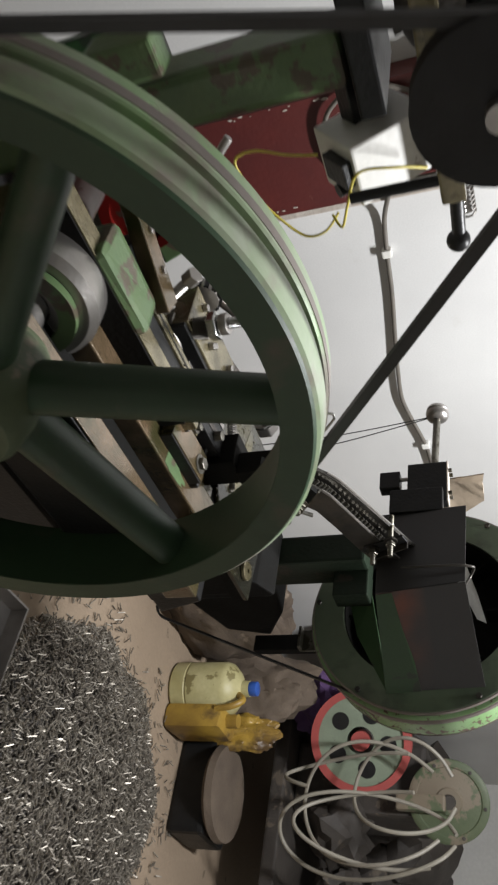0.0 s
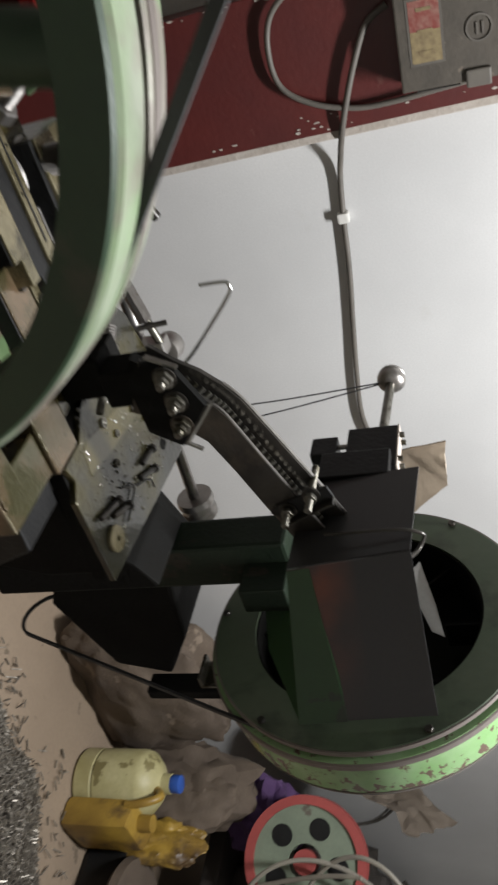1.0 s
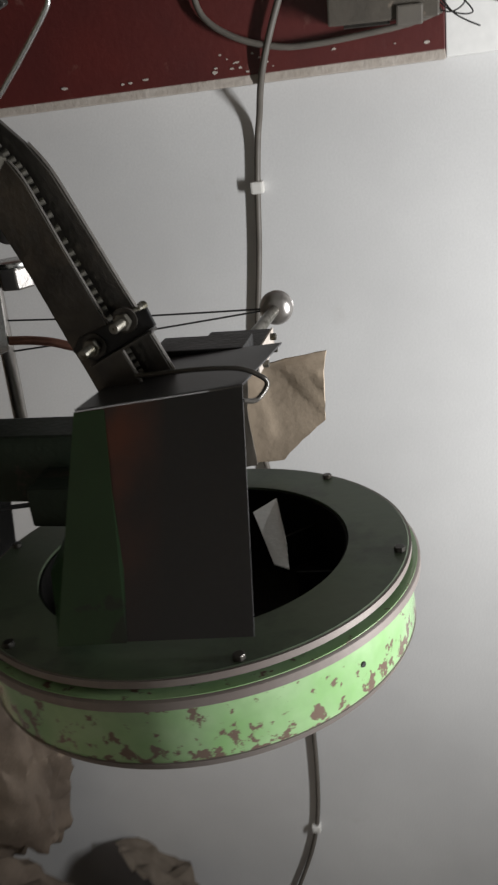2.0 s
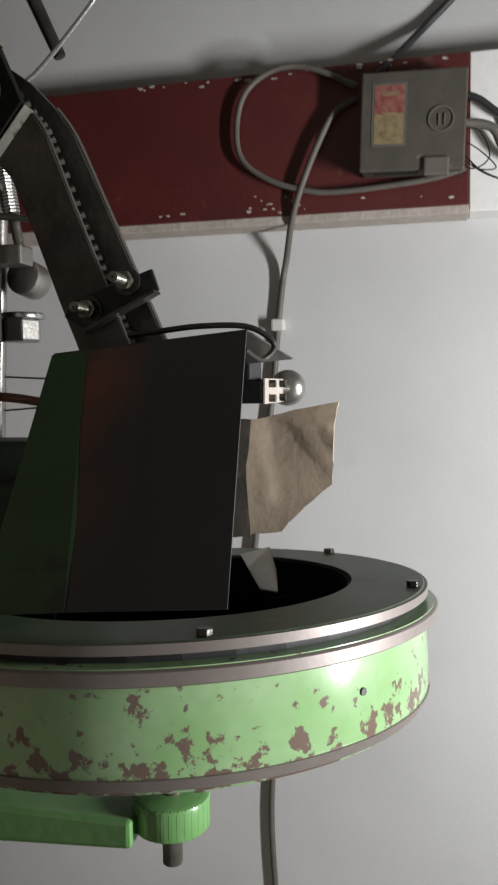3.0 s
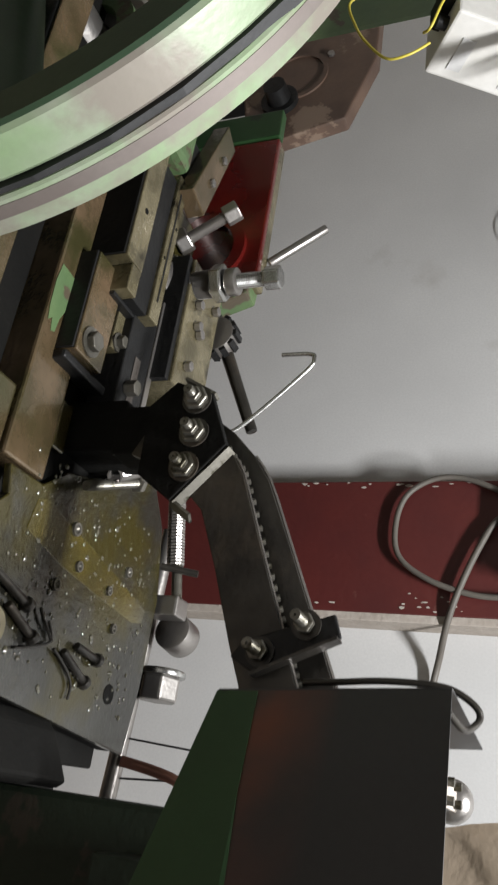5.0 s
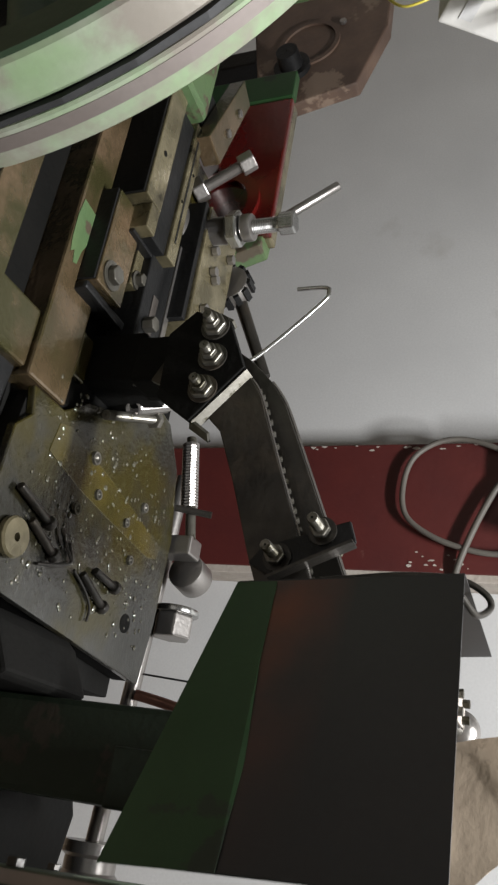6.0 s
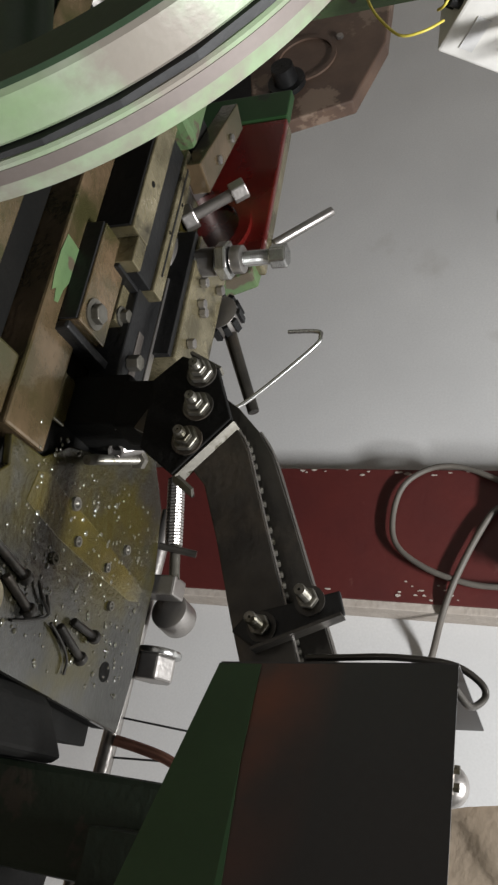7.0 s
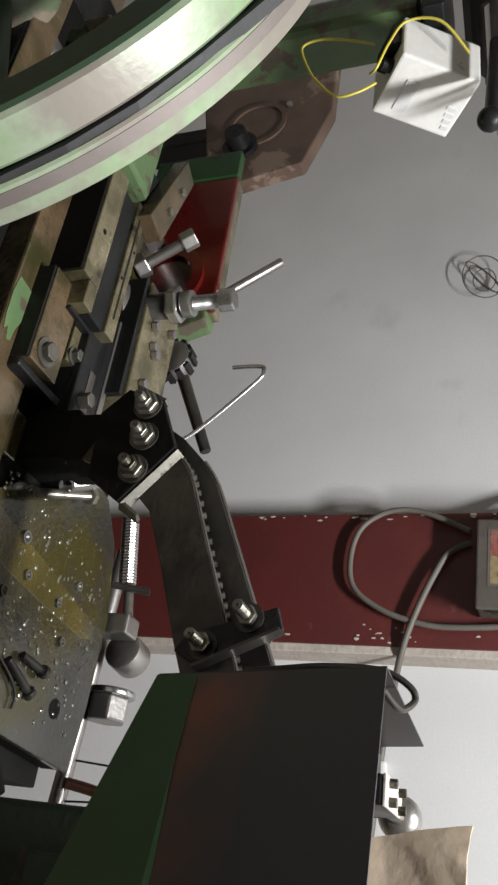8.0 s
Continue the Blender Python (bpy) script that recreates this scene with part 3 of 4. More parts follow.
part("rear_boss", lathe([(0, 0.012), (0, 0.07), (0.012, 0.07), (0.02, 0.05), (0.05, 0.045), (0.05, 0.012)], DRUM @ Vector((0.0945, 0, 0)), AX, 32), OLDGREEN, drum, "", True)

arm = thing("hopper_stand", "heavy dark green cast stand carrying the hopper drum", "stand")
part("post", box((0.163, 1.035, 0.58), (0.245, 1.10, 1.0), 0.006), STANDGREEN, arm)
part("gear_case", prism([(0.15, 0.62), (0.15, 0.745), (0.26, 0.78), (0.40, 0.76), (0.50, 0.70), (0.47, 0.60), (0.3, 0.54)], 1.06, 1.2, "y", 0.008), GRIME_SHADE, arm)
part("pedestal", box((0.18, 1.1, 0.0), (0.26, 1.2, 0.6), 0.006), GRIME_SHADE, arm)
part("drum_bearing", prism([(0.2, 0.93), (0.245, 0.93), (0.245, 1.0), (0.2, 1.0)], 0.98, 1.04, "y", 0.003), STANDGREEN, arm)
part("angle_bracket", prism([(0.405, 0.80), (0.43, 0.80), (0.43, 0.835), (0.425, 0.835), (0.425, 0.806), (0.405, 0.806)], 0.98, 1.03, "y", 0.001), DULLSTEEL, arm, "bare bent steel angle")
part("arm_foot", box((0.5, 1.022, 0.66), (0.522, 1.062, 0.9), 0.003), GRIME_SHADE, arm)
part("rear_arm", prism([(0.495, 0.9), (0.495, 1.075), (0.52, 1.075), (0.528, 0.95), (0.528, 0.9)], 0.965, 1.062, "y", 0.004), ARMGREEN, arm, "bright green cast arm behind the drum")
part("axle_boss", cyl((0.484, DY, 1.1), (0.516, DY, 1.1), 0.036, seg=32, bevel=0.005), ARMGREEN, arm, "", True)
part("drum_axle", cyl((0.36, DY, 1.1), (0.552, DY, 1.1), 0.0095, seg=18, bevel=0.001), DULLSTEEL, arm, "bare steel axle end", True)

belt = vbelt(two_pulleys((0, 0), 0.2235, (0.05, -0.57), 0.05), 0.0117, "x", 0.0065, 0.005)
bmesh.ops.transform(belt, matrix=DRUM, verts=belt.verts[:])
solid("hopper_belt", belt, RUBBER, "thin black belt round the hopper drum", "belt")

# ---- guard sheets at the drum mouth ----
guard = thing("hopper_guard", "bent black sheet metal guard before the drum mouth", "guard")
part("front_sheet", sheet([(0.071, 0.918, 1.198), (0.255, 0.818, 1.207), (0.266, 0.812, 1.03), (0.086, 0.910, 1.043)], 0.0018), TINTED, guard, "black paint with a red-brown tint towards the lower edge")
part("green_edge", sheet([(0.084, 0.9095, 1.072), (0.148, 0.8745, 1.080), (0.207, 0.8435, 1.091), (0.262, 0.8125, 1.095), (0.267, 0.8105, 1.03), (0.086, 0.9085, 1.043)], 0.0006), EDGEGREEN, guard, "dark green paint along the lower edge")
part("side_sheet", sheet([(0.071, 0.9195, 1.198), (0.087, 1.089, 1.202), (0.10, 1.089, 1.04), (0.086, 0.9115, 1.043)], 0.0015), BLACKSHEET, guard, "blackened side sheet")
# added sheet: its dark green replaces the guard's shadow over the drum mouth
part("shade_sheet", sheet([(0.2, 0.852, 1.034), (0.2655, 0.8155, 1.0295), (0.268, 0.93, 0.968), (0.276, 1.06, 0.935), (0.24, 1.0, 1.0)], 0.0015), EDGEGREEN, guard, "added dark green sheet standing in for the shade under the guard")
solid("guard_wire", tube([(0.069, 0.952, 1.09), (0.067, 0.95, 1.116), (0.064, 0.948, 1.151), (0.065, 0.948, 1.189), (0.074, 0.95, 1.208), (0.083, 0.952, 1.212), (0.092, 0.94, 1.204), (0.085, 0.92, 1.196)], 0.0024), CHUTE, "bent steel wire hooked over the guard sheet", "wire", True)

card = thing("cardboard_flap", "torn brown cardboard piece wedged behind the drum", "cardboard")


def torn(points, thick, seed):
    bm = sheet(points, thick)
    bmesh.ops.triangulate(bm, faces=bm.faces[:])
    bmesh.ops.subdivide_edges(bm, edges=bm.edges[:], cuts=5, use_grid_fill=True)
    return crumple(crumple(bm, 0.004, 14, seed), 0.0012, 90, seed + 2)


part("panel", torn([(0.15, 1.2, 1.12), (0.146, 1.2, 1.154), (0.131, 1.194, 1.234), (0.155, 1.193, 1.229), (0.179, 1.195, 1.226), (0.221, 1.2, 1.224), (0.277, 1.205, 1.168), (0.283, 1.205, 1.12)], 0.003, 3), CARD, card, "", True)
# grey enamel on the cardboard fold paints in its shaded side
part("fold", torn([(0.147, 1.194, 1.08), (0.15, 1.196, 1.135), (0.2, 1.199, 1.128), (0.282, 1.2, 1.132), (0.285, 1.2, 1.08)], 0.003, 9), GREYBOX, card, "folded cardboard edge, its shade put in as grey", True)
flap = solid("tin_flap", crumple(sheet([(0.272, 1.06, 1.155), (0.270, 1.088, 1.176), (0.274, 1.01, 1.20), (0.278, 0.955, 1.213), (0.279, 0.965, 1.195), (0.275, 1.02, 1.172)], 0.0012), 0.002, 25, 5), TIN, "bent white tin flap in the drum mouth", "flap")

# ---- feed chute ----
chute = thing("feed_chute", "curved blackened steel feed chute with blanks in its slot", "chute")
TOP = [(-0.2, 0.925), (-0.172, 0.956), (-0.126, 0.995), (-0.107, 1.007), (-0.04, 1.033), (0.015, 1.055), (0.064, 1.074), (0.085, 1.083)]
BOT = [(0.10, 1.04), (0.07, 1.029), (0.041, 1.017), (-0.024, 0.993), (-0.074, 0.972), (-0.11, 0.936), (-0.13, 0.89)]
OUT = [(-0.205, 0.93), (-0.18, 0.956), (-0.161, 0.982), (-0.138, 1.004), (-0.112, 1.022), (-0.056, 1.047), (-0.003, 1.070), (0.028, 1.084), (0.075, 1.104), (0.092, 1.111)]
part("front_plate", prism(TOP + BOT, 0.979, 0.985, "y", 0.0008), CHUTE, chute)
part("rear_plate", prism(OUT + BOT, 1.003, 1.010, "y", 0.0008), CHUTE, chute)
part("outer_edge", tube([(x, 1.008, z + 0.0005) for x, z in OUT[3:]], 0.0021, 6), STEEL, chute, "bright steel outer edge")
part("inner_edge", tube([(x, 0.982, z + 0.0005) for x, z in TOP[2:]], 0.0014, 6), STEEL, chute)
part("slot_floor", prism([(x, z - 0.014) for x, z in TOP] + BOT, 0.9855, 1.0025, "y"), GRIME_SHADE, chute)
line = smooth_line([(x, 0.993, z - 0.002) for x, z in TOP], 12)
gone = 0.0
for p, q in zip(line[14:], line[15:]):
    gone += (q - p).length
    if gone > 0.0068:
        gone = 0.0
        part("blank", cyl(q + Vector((0.004, -0.0035, -0.010)), q + Vector((-0.001, 0.003, 0.0025)), 0.002, 0.0031, seg=8), DULLSTEEL, chute)
for x, z in ((0.022, 1.080), (0.045, 1.045)):
    pin = part("clamp_bolt", threaded((x, 0.945, z), (x, 1.03, z), 0.0048), DULLSTEEL, chute)
    part("clamp_nut", nut((x, 0.965, z), (0, 1, 0), 0.0085, 0.007), DULLSTEEL, pin)
    part("clamp_washer", cyl((x, 0.9745, z), (x, 0.977, z), 0.012, seg=20), CHUTE, pin)
part("clamp_bar", prism([(0.012, 1.102), (0.03, 1.108), (0.062, 1.042), (0.05, 1.02), (0.036, 1.03)], 0.9765, 0.9815, "y", 0.0015), BLACK, chute)
part("clamp_edge", sheet([(0.031, 0.966, 1.107), (0.0625, 0.966, 1.041), (0.0625, 0.9815, 1.041), (0.031, 0.9815, 1.107)], 0.0025), CHUTE, chute)
clamp = thing("chute_clamp", "black clamp plate with three bolted nuts holding the chute", "clamp")
part("plate", prism([(-0.175, 0.905), (-0.2, 0.93), (-0.185, 0.968), (-0.133, 0.990), (-0.079, 0.944), (-0.105, 0.907)], 0.969, 0.9785, "y", 0.001), GRIME_SHADE, clamp)
part("edge_bar", sheet([(-0.133, 0.972, 0.9905), (-0.080, 0.972, 0.9445), (-0.077, 0.9815, 0.9475), (-0.130, 0.9815, 0.9935)], 0.003), DULLSTEEL, clamp, "bright worn edge")
part("bottom_bar", sheet([(-0.081, 0.972, 0.944), (-0.066, 0.972, 0.964), (-0.062, 0.9815, 0.962), (-0.077, 0.9815, 0.940)], 0.003), DULLSTEEL, clamp)
part("top_bar", sheet([(-0.205, 0.972, 0.935), (-0.186, 0.972, 0.9685), (-0.184, 0.9815, 0.9685), (-0.203, 0.9815, 0.935)], 0.003), DULLSTEEL, clamp)
for x, z in ((-0.179, 0.954), (-0.145, 0.957), (-0.111, 0.953)):
    stem = part("stud", threaded((x, 0.972, z), (x, 0.946, z), 0.005), DULLSTEEL, clamp)
    part("washer", cyl((x, 0.969, z), (x, 0.967, z), 0.0145, seg=20), CHUTE, stem)
    part("nut", nut((x, 0.967, z), (0, -1, 0), 0.0125, 0.006), DULLSTEEL, stem)
    part("lock_nut", nut((x, 0.9605, z), (0, -1, 0), 0.0085, 0.006), DULLSTEEL, stem)
# block and upright near-black: the shade beneath the clamp put into their colour
part("block", box((-0.2, 0.996, 0.79), (-0.145, 1.062, 0.862), 0.004), GRIME_SHADE, clamp)
part("upright", box((-0.185, 0.985, 0.862), (-0.135, 1.03, 0.93), 0.003), GRIME_SHADE, clamp)
part("set_screw", threaded((-0.15, 1.01, 0.85), (-0.15, 1.03, 0.885), 0.006), DULLSTEEL, clamp)
solid("wire_hook", tube([(-0.165, 1.01, 0.955), (-0.176, 1.022, 0.975), (-0.237, 1.025, 1.035), (-0.252, 1.025, 1.043), (-0.258, 1.025, 1.038), (-0.259, 1.025, 1.009)], 0.0022), BRIGHT, "bent bright wire hook standing by the chute", "hook", True)

# ---- die slide blocks ----
slide = thing("die_slide", "oil-stained steel die slide blocks bolted on the bed", "machine part")
part("lower_block", box((-0.345, 0.937, 0.800), (-0.226, 0.988, 0.828), 0.0015), BROWNOIL, slide, "oil-browned block")
# thin black plates make the front faces darker than the tops
part("block_face", box((-0.345, 0.934, 0.806), (-0.227, 0.9368, 0.826), 0.0008), BLACK, slide)
part("block_end", crumple(box((-0.2258, 0.934, 0.800), (-0.215, 1.03, 0.82), 0.003), 0.002, 60, 3), BLACK, slide, "grimy chipped end")
part("front_strip", box((-0.78, 0.951, 0.806), (-0.35, 0.985, 0.85), 0.0015), BRASSY, slide, "long oil-stained top strip")
part("strip_face", box((-0.78, 0.9475, 0.806), (-0.3505, 0.9508, 0.8475), 0.0008), GRIME_SHADE, slide, "black front face")
part("strip_step", box((-0.35, 0.966, 0.806), (-0.317, 0.985, 0.8495), 0.0015), BRASSY, slide)
part("die_channel", box((-0.512, 0.9852, 0.806), (-0.317, 1.0168, 0.846), 0.001), BLACK, slide, "black slotted channel")
part("die_edge", box((-0.522, 1.017, 0.806), (-0.317, 1.038, 0.85), 0.0015), BRASSY, slide)
part("edge_groove", box((-0.52, 1.0245, 0.8495), (-0.342, 1.0275, 0.8506)), BLACK, slide)
part("die_end", box((-0.3168, 0.967, 0.806), (-0.3125, 1.037, 0.834), 0.001), BLACK, slide)
part("tan_block", box((-0.58, 0.9855, 0.806), (-0.5125, 1.045, 0.838), 0.002), BROWNOIL, slide, "tan oily block behind the channel")
part("step_block", box((-0.36, 0.998, 0.800), (-0.268, 1.026, 0.824), 0.0015), BRASSY, slide)
for x, y, r in ((-0.42, 0.966, 0.0035), (-0.40, 1.021, 0.002), (-0.45, 1.032, 0.002)):
    # near-black discs painted for the depth of the screw holes
    part("screw_hole", cyl((x, y, 0.849), (x, y, 0.8506), r, seg=14), GRIME_SHADE, slide)
for x, y, z, r in ((-0.246, 0.958, 0.828, 0.016), (-0.279, 1.009, 0.824, 0.011), (-0.326, 1.014, 0.824, 0.011)):
    ring = part("bolt_washer", cyl((x, y, z - 0.001), (x, y, z + 0.002), r, seg=24), DULLSTEEL, slide)
    part("bolt_head", nut((x, y, z + 0.002), (0, 0, 1), r * 0.68, 0.008), DULLSTEEL, ring)
bar = thing("slotted_bar", "black slotted bar with a bolt in its slot", "machine part")
part("bar", box((-0.34, 1.012, 0.80), (-0.182, 1.062, 0.835), 0.002), BLACK, bar)
part("slot", box((-0.275, 1.031, 0.8345), (-0.215, 1.043, 0.8362), 0.0005), DARKSTUFF, bar)
part("bolt", nut((-0.232, 1.028, 0.8355), (0, 0, 1), 0.009, 0.014), DULLSTEEL, bar)
part("side_strip", box((-0.37, 1.0625, 0.81), (-0.21, 1.072, 0.8365), 0.001), STEEL, bar, "bare steel side strip")
bp = thing("bolted_plate", "oil-stained steel plate with square screws", "machine part")
part("plate", box((-0.44, 1.075, 0.80), (-0.268, 1.16, 0.86), 0.002), BRASSY, bp)
part("side", box((-0.44, 1.066, 0.80), (-0.268, 1.0745, 0.856), 0.001), BLACK, bp)
for x, y in ((-0.408, 1.142), (-0.387, 1.098), (-0.353, 1.112), (-0.36, 1.104), (-0.301, 1.099), (-0.287, 1.128)):
    part("screw", nut((x, y, 0.861), (0, 0, 1), 0.0065, 0.008), STEEL, bp)
gear = thing("notched_collar", "small notched steel collar on a rod", "collar")
part("collar", cyl((-0.40, 1.175, 0.85), (-0.40, 1.2, 0.85), 0.026, seg=24, bevel=0.002), STEEL, gear, "", True)
for k in range(12):
    a = radians(30 * k)
    part("tooth", box((-0.004, 1.176, 0.024), (0.004, 1.198, 0.030), m=Matrix.Translation((-0.40, 0, 0.85)) @ Matrix.Rotation(a, 4, "Y")), BLACK, gear)
solid("slant_rod", cyl((-0.385, 1.2, 0.86), (-0.275, 1.22, 0.905), 0.009, 0.0075, seg=16, bevel=0.002), CHUTE, "dark slanted steel rod", "rod", True)
stud = thing("adjusting_stud", "threaded steel adjusting stud with nuts and collar", "stud")
part("collar", lathe([(0, 0.002), (0, 0.032), (0.008, 0.032), (0.012, 0.024), (0.016, 0.002)], (-0.411, 1.09, 0.825), (0, 0, 1), 32, closed=False), STEEL, stud, "", True)
part("thick_thread", threaded((-0.411, 1.09, 0.84), (-0.411, 1.09, 0.884), 0.0175, 0.0018), STEEL, stud)
part("nut", nut((-0.411, 1.09, 0.882), (0, 0, 1), 0.024, 0.016), BRIGHT, stud)
part("collar_ring", cyl((-0.411, 1.09, 0.90), (-0.411, 1.09, 0.914), 0.017, seg=20, bevel=0.002), STEEL, stud, "", True)
part("thin_thread", threaded((-0.411, 1.09, 0.912), (-0.411, 1.09, 0.95), 0.0095), BRIGHT, stud)
part("head", nut((-0.411, 1.09, 0.948), (0, 0, 1), 0.0145, 0.02), BRIGHT, stud)
part("foot", box((-0.45, 1.06, 0.80), (-0.375, 1.115, 0.826), 0.003), STEEL, stud)
lever = thing("clamp_bolt", "slanting clamp bolt with hex head", "bolt")
part("stem", threaded((-0.472, 1.08, 0.83), (-0.508, 1.08, 0.89), 0.0078), STEEL, lever)
part("head", nut((-0.505, 1.08, 0.885), (-0.5, 0, 0.85), 0.0135, 0.02), STEEL, lever)
part("nut", nut((-0.47, 1.08, 0.826), (-0.5, 0, 0.85), 0.0165, 0.018), STEEL, lever)
part("base", box((-0.52, 1.03, 0.79), (-0.44, 1.12, 0.828), 0.004), OILSTEEL, lever)
strap = thing("strap_plate", "oil-browned strap plate with two screws", "machine part")
part("plate", prism([(-0.66, 1.075), (-0.645, 1.105), (-0.49, 1.058), (-0.50, 1.02)], 0.845, 0.868, "z", 0.002), BROWNOIL, strap)
part("foot", box((-0.6, 1.03, 0.72), (-0.54, 1.08, 0.845), 0.003), BLACK, strap)
for x, y in ((-0.60, 1.078), (-0.545, 1.06)):
    part("screw", nut((x, y, 0.868), (0, 0, 1), 0.006, 0.004), STEEL, strap)
gblock = solid("green_bearing_block", crumple(box((-0.66, 0.95, 0.72), (-0.52, 1.02, 0.862), 0.012), 0.004, 40, 4), OLDGREEN, "oily yellow-green cast bearing block", "machine part")
red = thing("red_oil_guard", "red oily guard plate with a green edge", "guard")
part("panel", box((-0.765, 1.2, 0.74), (-0.5, 1.212, 0.885), 0.003), REDOIL, red)
part("edge", box((-0.77, 1.212, 0.70), (-0.5, 1.235, 0.883), 0.004), BRASSY, red, "worn bare top edge")
part("green_foot", prism([(-0.52, 0.80), (-0.53, 0.875), (-0.485, 0.872), (-0.46, 0.80)], 1.205, 1.24, "y", 0.004), OLDGREEN, red)
part("end_strip", box((-0.82, 1.196, 0.74), (-0.766, 1.213, 0.886), 0.002), EDGEGREEN, red)
part("ring", lathe([(0, 0.045), (0, 0.062), (0.008, 0.062), (0.008, 0.045)], (-0.56, 1.192, 0.80), (0, 1, 0), 32), REDOIL, red, "", True)
solid("guard_pin", cyl((-0.555, 1.235, 0.885), (-0.62, 1.25, 0.96), 0.007, seg=14, bevel=0.002), STEEL, "thin steel pin on the red guard", "pin", True)

# ---- far guard, white box, levers ----
cover = thing("brown_guard", "brown painted sheet guard with bent corners", "guard")
part("panel", prism([(-1.24, 0.985), (-1.07, 0.985), (-0.935, 0.94), (-0.905, 0.81), (-0.97, 0.75), (-1.24, 0.70)], 1.33, 1.36, "y", 0.004), RUSTCOVER, cover)
part("boss_ring", lathe([(0, 0.05), (0, 0.058), (0.006, 0.058), (0.006, 0.05)], (-1.06, 1.326, 0.84), (0, 1, 0), 40), RUSTCOVER, cover, "", True)
part("leg", box((-1.12, 1.36, 0), (-1.08, 1.41, 0.72), 0.003), BLACK, cover)
part("pivot", lathe([(0, 0.001), (0, 0.02), (0.03, 0.022), (0.03, 0.034), (0.05, 0.034), (0.05, 0.001)], (-1.0, 1.29, 0.815), (0, 1, 0), 24, closed=False), BLACK, cover, "", True)
part("bolt", nut((-1.1, 1.33, 0.9), (0, -1, 0), 0.007, 0.006), STEEL, cover)
wb = thing("white_switch_box", "scuffed white metal switch box with a plain label", "switch box")
mbox = Matrix.Translation((-0.674, 1.0325, 1.192)) @ Matrix.Rotation(radians(-34.5), 4, "X")
part("case", box((-0.035, -0.05, -0.05), (0.035, 0.034, 0.05), 0.003, m=mbox), WHITEBOX, wb)
part("label", box((0.0348, -0.022, -0.03), (0.0362, 0.02, -0.014), m=mbox), WALL, wb, "pale paper label")
for k in range(4):
    part("mark", box((0.0348, -0.008 + 0.009 * k, 0.03 + 0.002 * k), (0.0358, -0.003 + 0.009 * k, 0.042 + 0.001 * k), m=mbox), WALL, wb, "faint grey painted bar")
part("bracket", box((-0.12, -0.01, -0.02), (-0.035, 0.02, 0.02), 0.002, m=mbox), BLACK, wb)
part("knob", cyl(mbox @ Vector((0.02, -0.02, -0.05)), mbox @ Vector((0.02, -0.02, -0.062)), 0.008), BLACK, wb)
part("terminal", box((-0.02, -0.045, -0.062), (0.01, 0.0, -0.05), 0.002, m=mbox), BLACK, wb)
solid("yellow_wire", tube([(-0.625, 0.985, 1.145), (-0.607, 0.98, 1.125), (-0.607, 0.98, 1.1), (-0.64, 0.98, 1.075), (-0.672, 0.98, 1.06), (-0.715, 0.98, 1.049), (-0.724, 0.98, 1.073), (-0.71, 0.98, 1.11), (-0.7, 0.985, 1.14)], 0.0016), YELLOWWIRE, "thin yellow wire looping from the switch box", "wire", True)
solid("yellow_lead", tube([(-0.63, 0.975, 1.14), (-0.62, 0.962, 1.15), (-0.651, 0.955, 1.164), (-0.685, 0.955, 1.183), (-0.68, 0.96, 1.221), (-0.655, 0.99, 1.25)], 0.0016), YELLOWWIRE, "thin yellow wire lead across the switch box", "wire", True)
sl = thing("belt_shifter", "dark lever bar with a ball knob beside the motor", "lever")
part("bar", box((-0.87, 0.885, 1.268), (-0.67, 0.897, 1.292), 0.003), BRASSY, sl)
part("cross_rod", cyl((-0.69, 0.9, 1.18), (-0.69, 0.9, 1.36), 0.006), BLACK, sl, "", True)
part("handle", cyl((-0.68, 1.0, 1.28), (-0.56, 1.0, 1.272), 0.008), BLACK, sl, "", True)
bmk = bmesh.new()
bmesh.ops.create_uvsphere(bmk, u_segments=20, v_segments=14, radius=0.014, matrix=Matrix.Translation((-0.548, 1.0, 1.27)))
part("knob", bmk, BLACK, sl, "", True)
part("spring", coil((-0.62, 1.02, 1.285), (-0.56, 1.03, 1.285), 0.008, 0.0015, 9), STEEL, sl)

# ---- far side rod gear along the plate ----
gearrod = thing("side_rod", "steel side rod with collar, spring and hex nut", "rod")
part("rod", cyl((-0.17, 1.3, 0.775), (0.38, 1.3, 0.747), 0.0105, seg=18), STEEL, gearrod, "", True)
part("hex_nut", nut((0.02, 1.3, 0.80), (1, 0, 0), 0.026, 0.03), STEEL, gearrod)
part("washer", cyl((0.012, 1.3, 0.80), (0.02, 1.3, 0.80), 0.03, seg=28, bevel=0.002), BRIGHT, gearrod, "", True)
part("roller", cyl((-0.035, 1.285, 0.81), (-0.03, 1.318, 0.812), 0.024, seg=32, bevel=0.002), STEEL, gearrod, "", True)
part("clip", box((-0.07, 1.25, 0.785), (-0.045, 1.284, 0.828), 0.003), STEEL, gearrod)
part("collar", lathe([(0, 0.01), (0, 0.034), (0.012, 0.036), (0.016, 0.03), (0.03, 0.03), (0.034, 0.034), (0.045, 0.034), (0.045, 0.01)], (0.286, 1.3, 0.752), (1, 0, 0), 28), STEEL, gearrod, "", True)
part("spring", coil((-0.2, 1.26, 0.797), (-0.108, 1.26, 0.812), 0.0098, 0.0021, 22), STEEL, gearrod)
part("spring_rod", cyl((-0.21, 1.26, 0.796), (-0.066, 1.26, 0.822), 0.0066), DULLSTEEL, gearrod)
part("pin", cyl((-0.104, 1.245, 0.80), (-0.1, 1.26, 0.845), 0.0045, seg=10), CHUTE, gearrod)
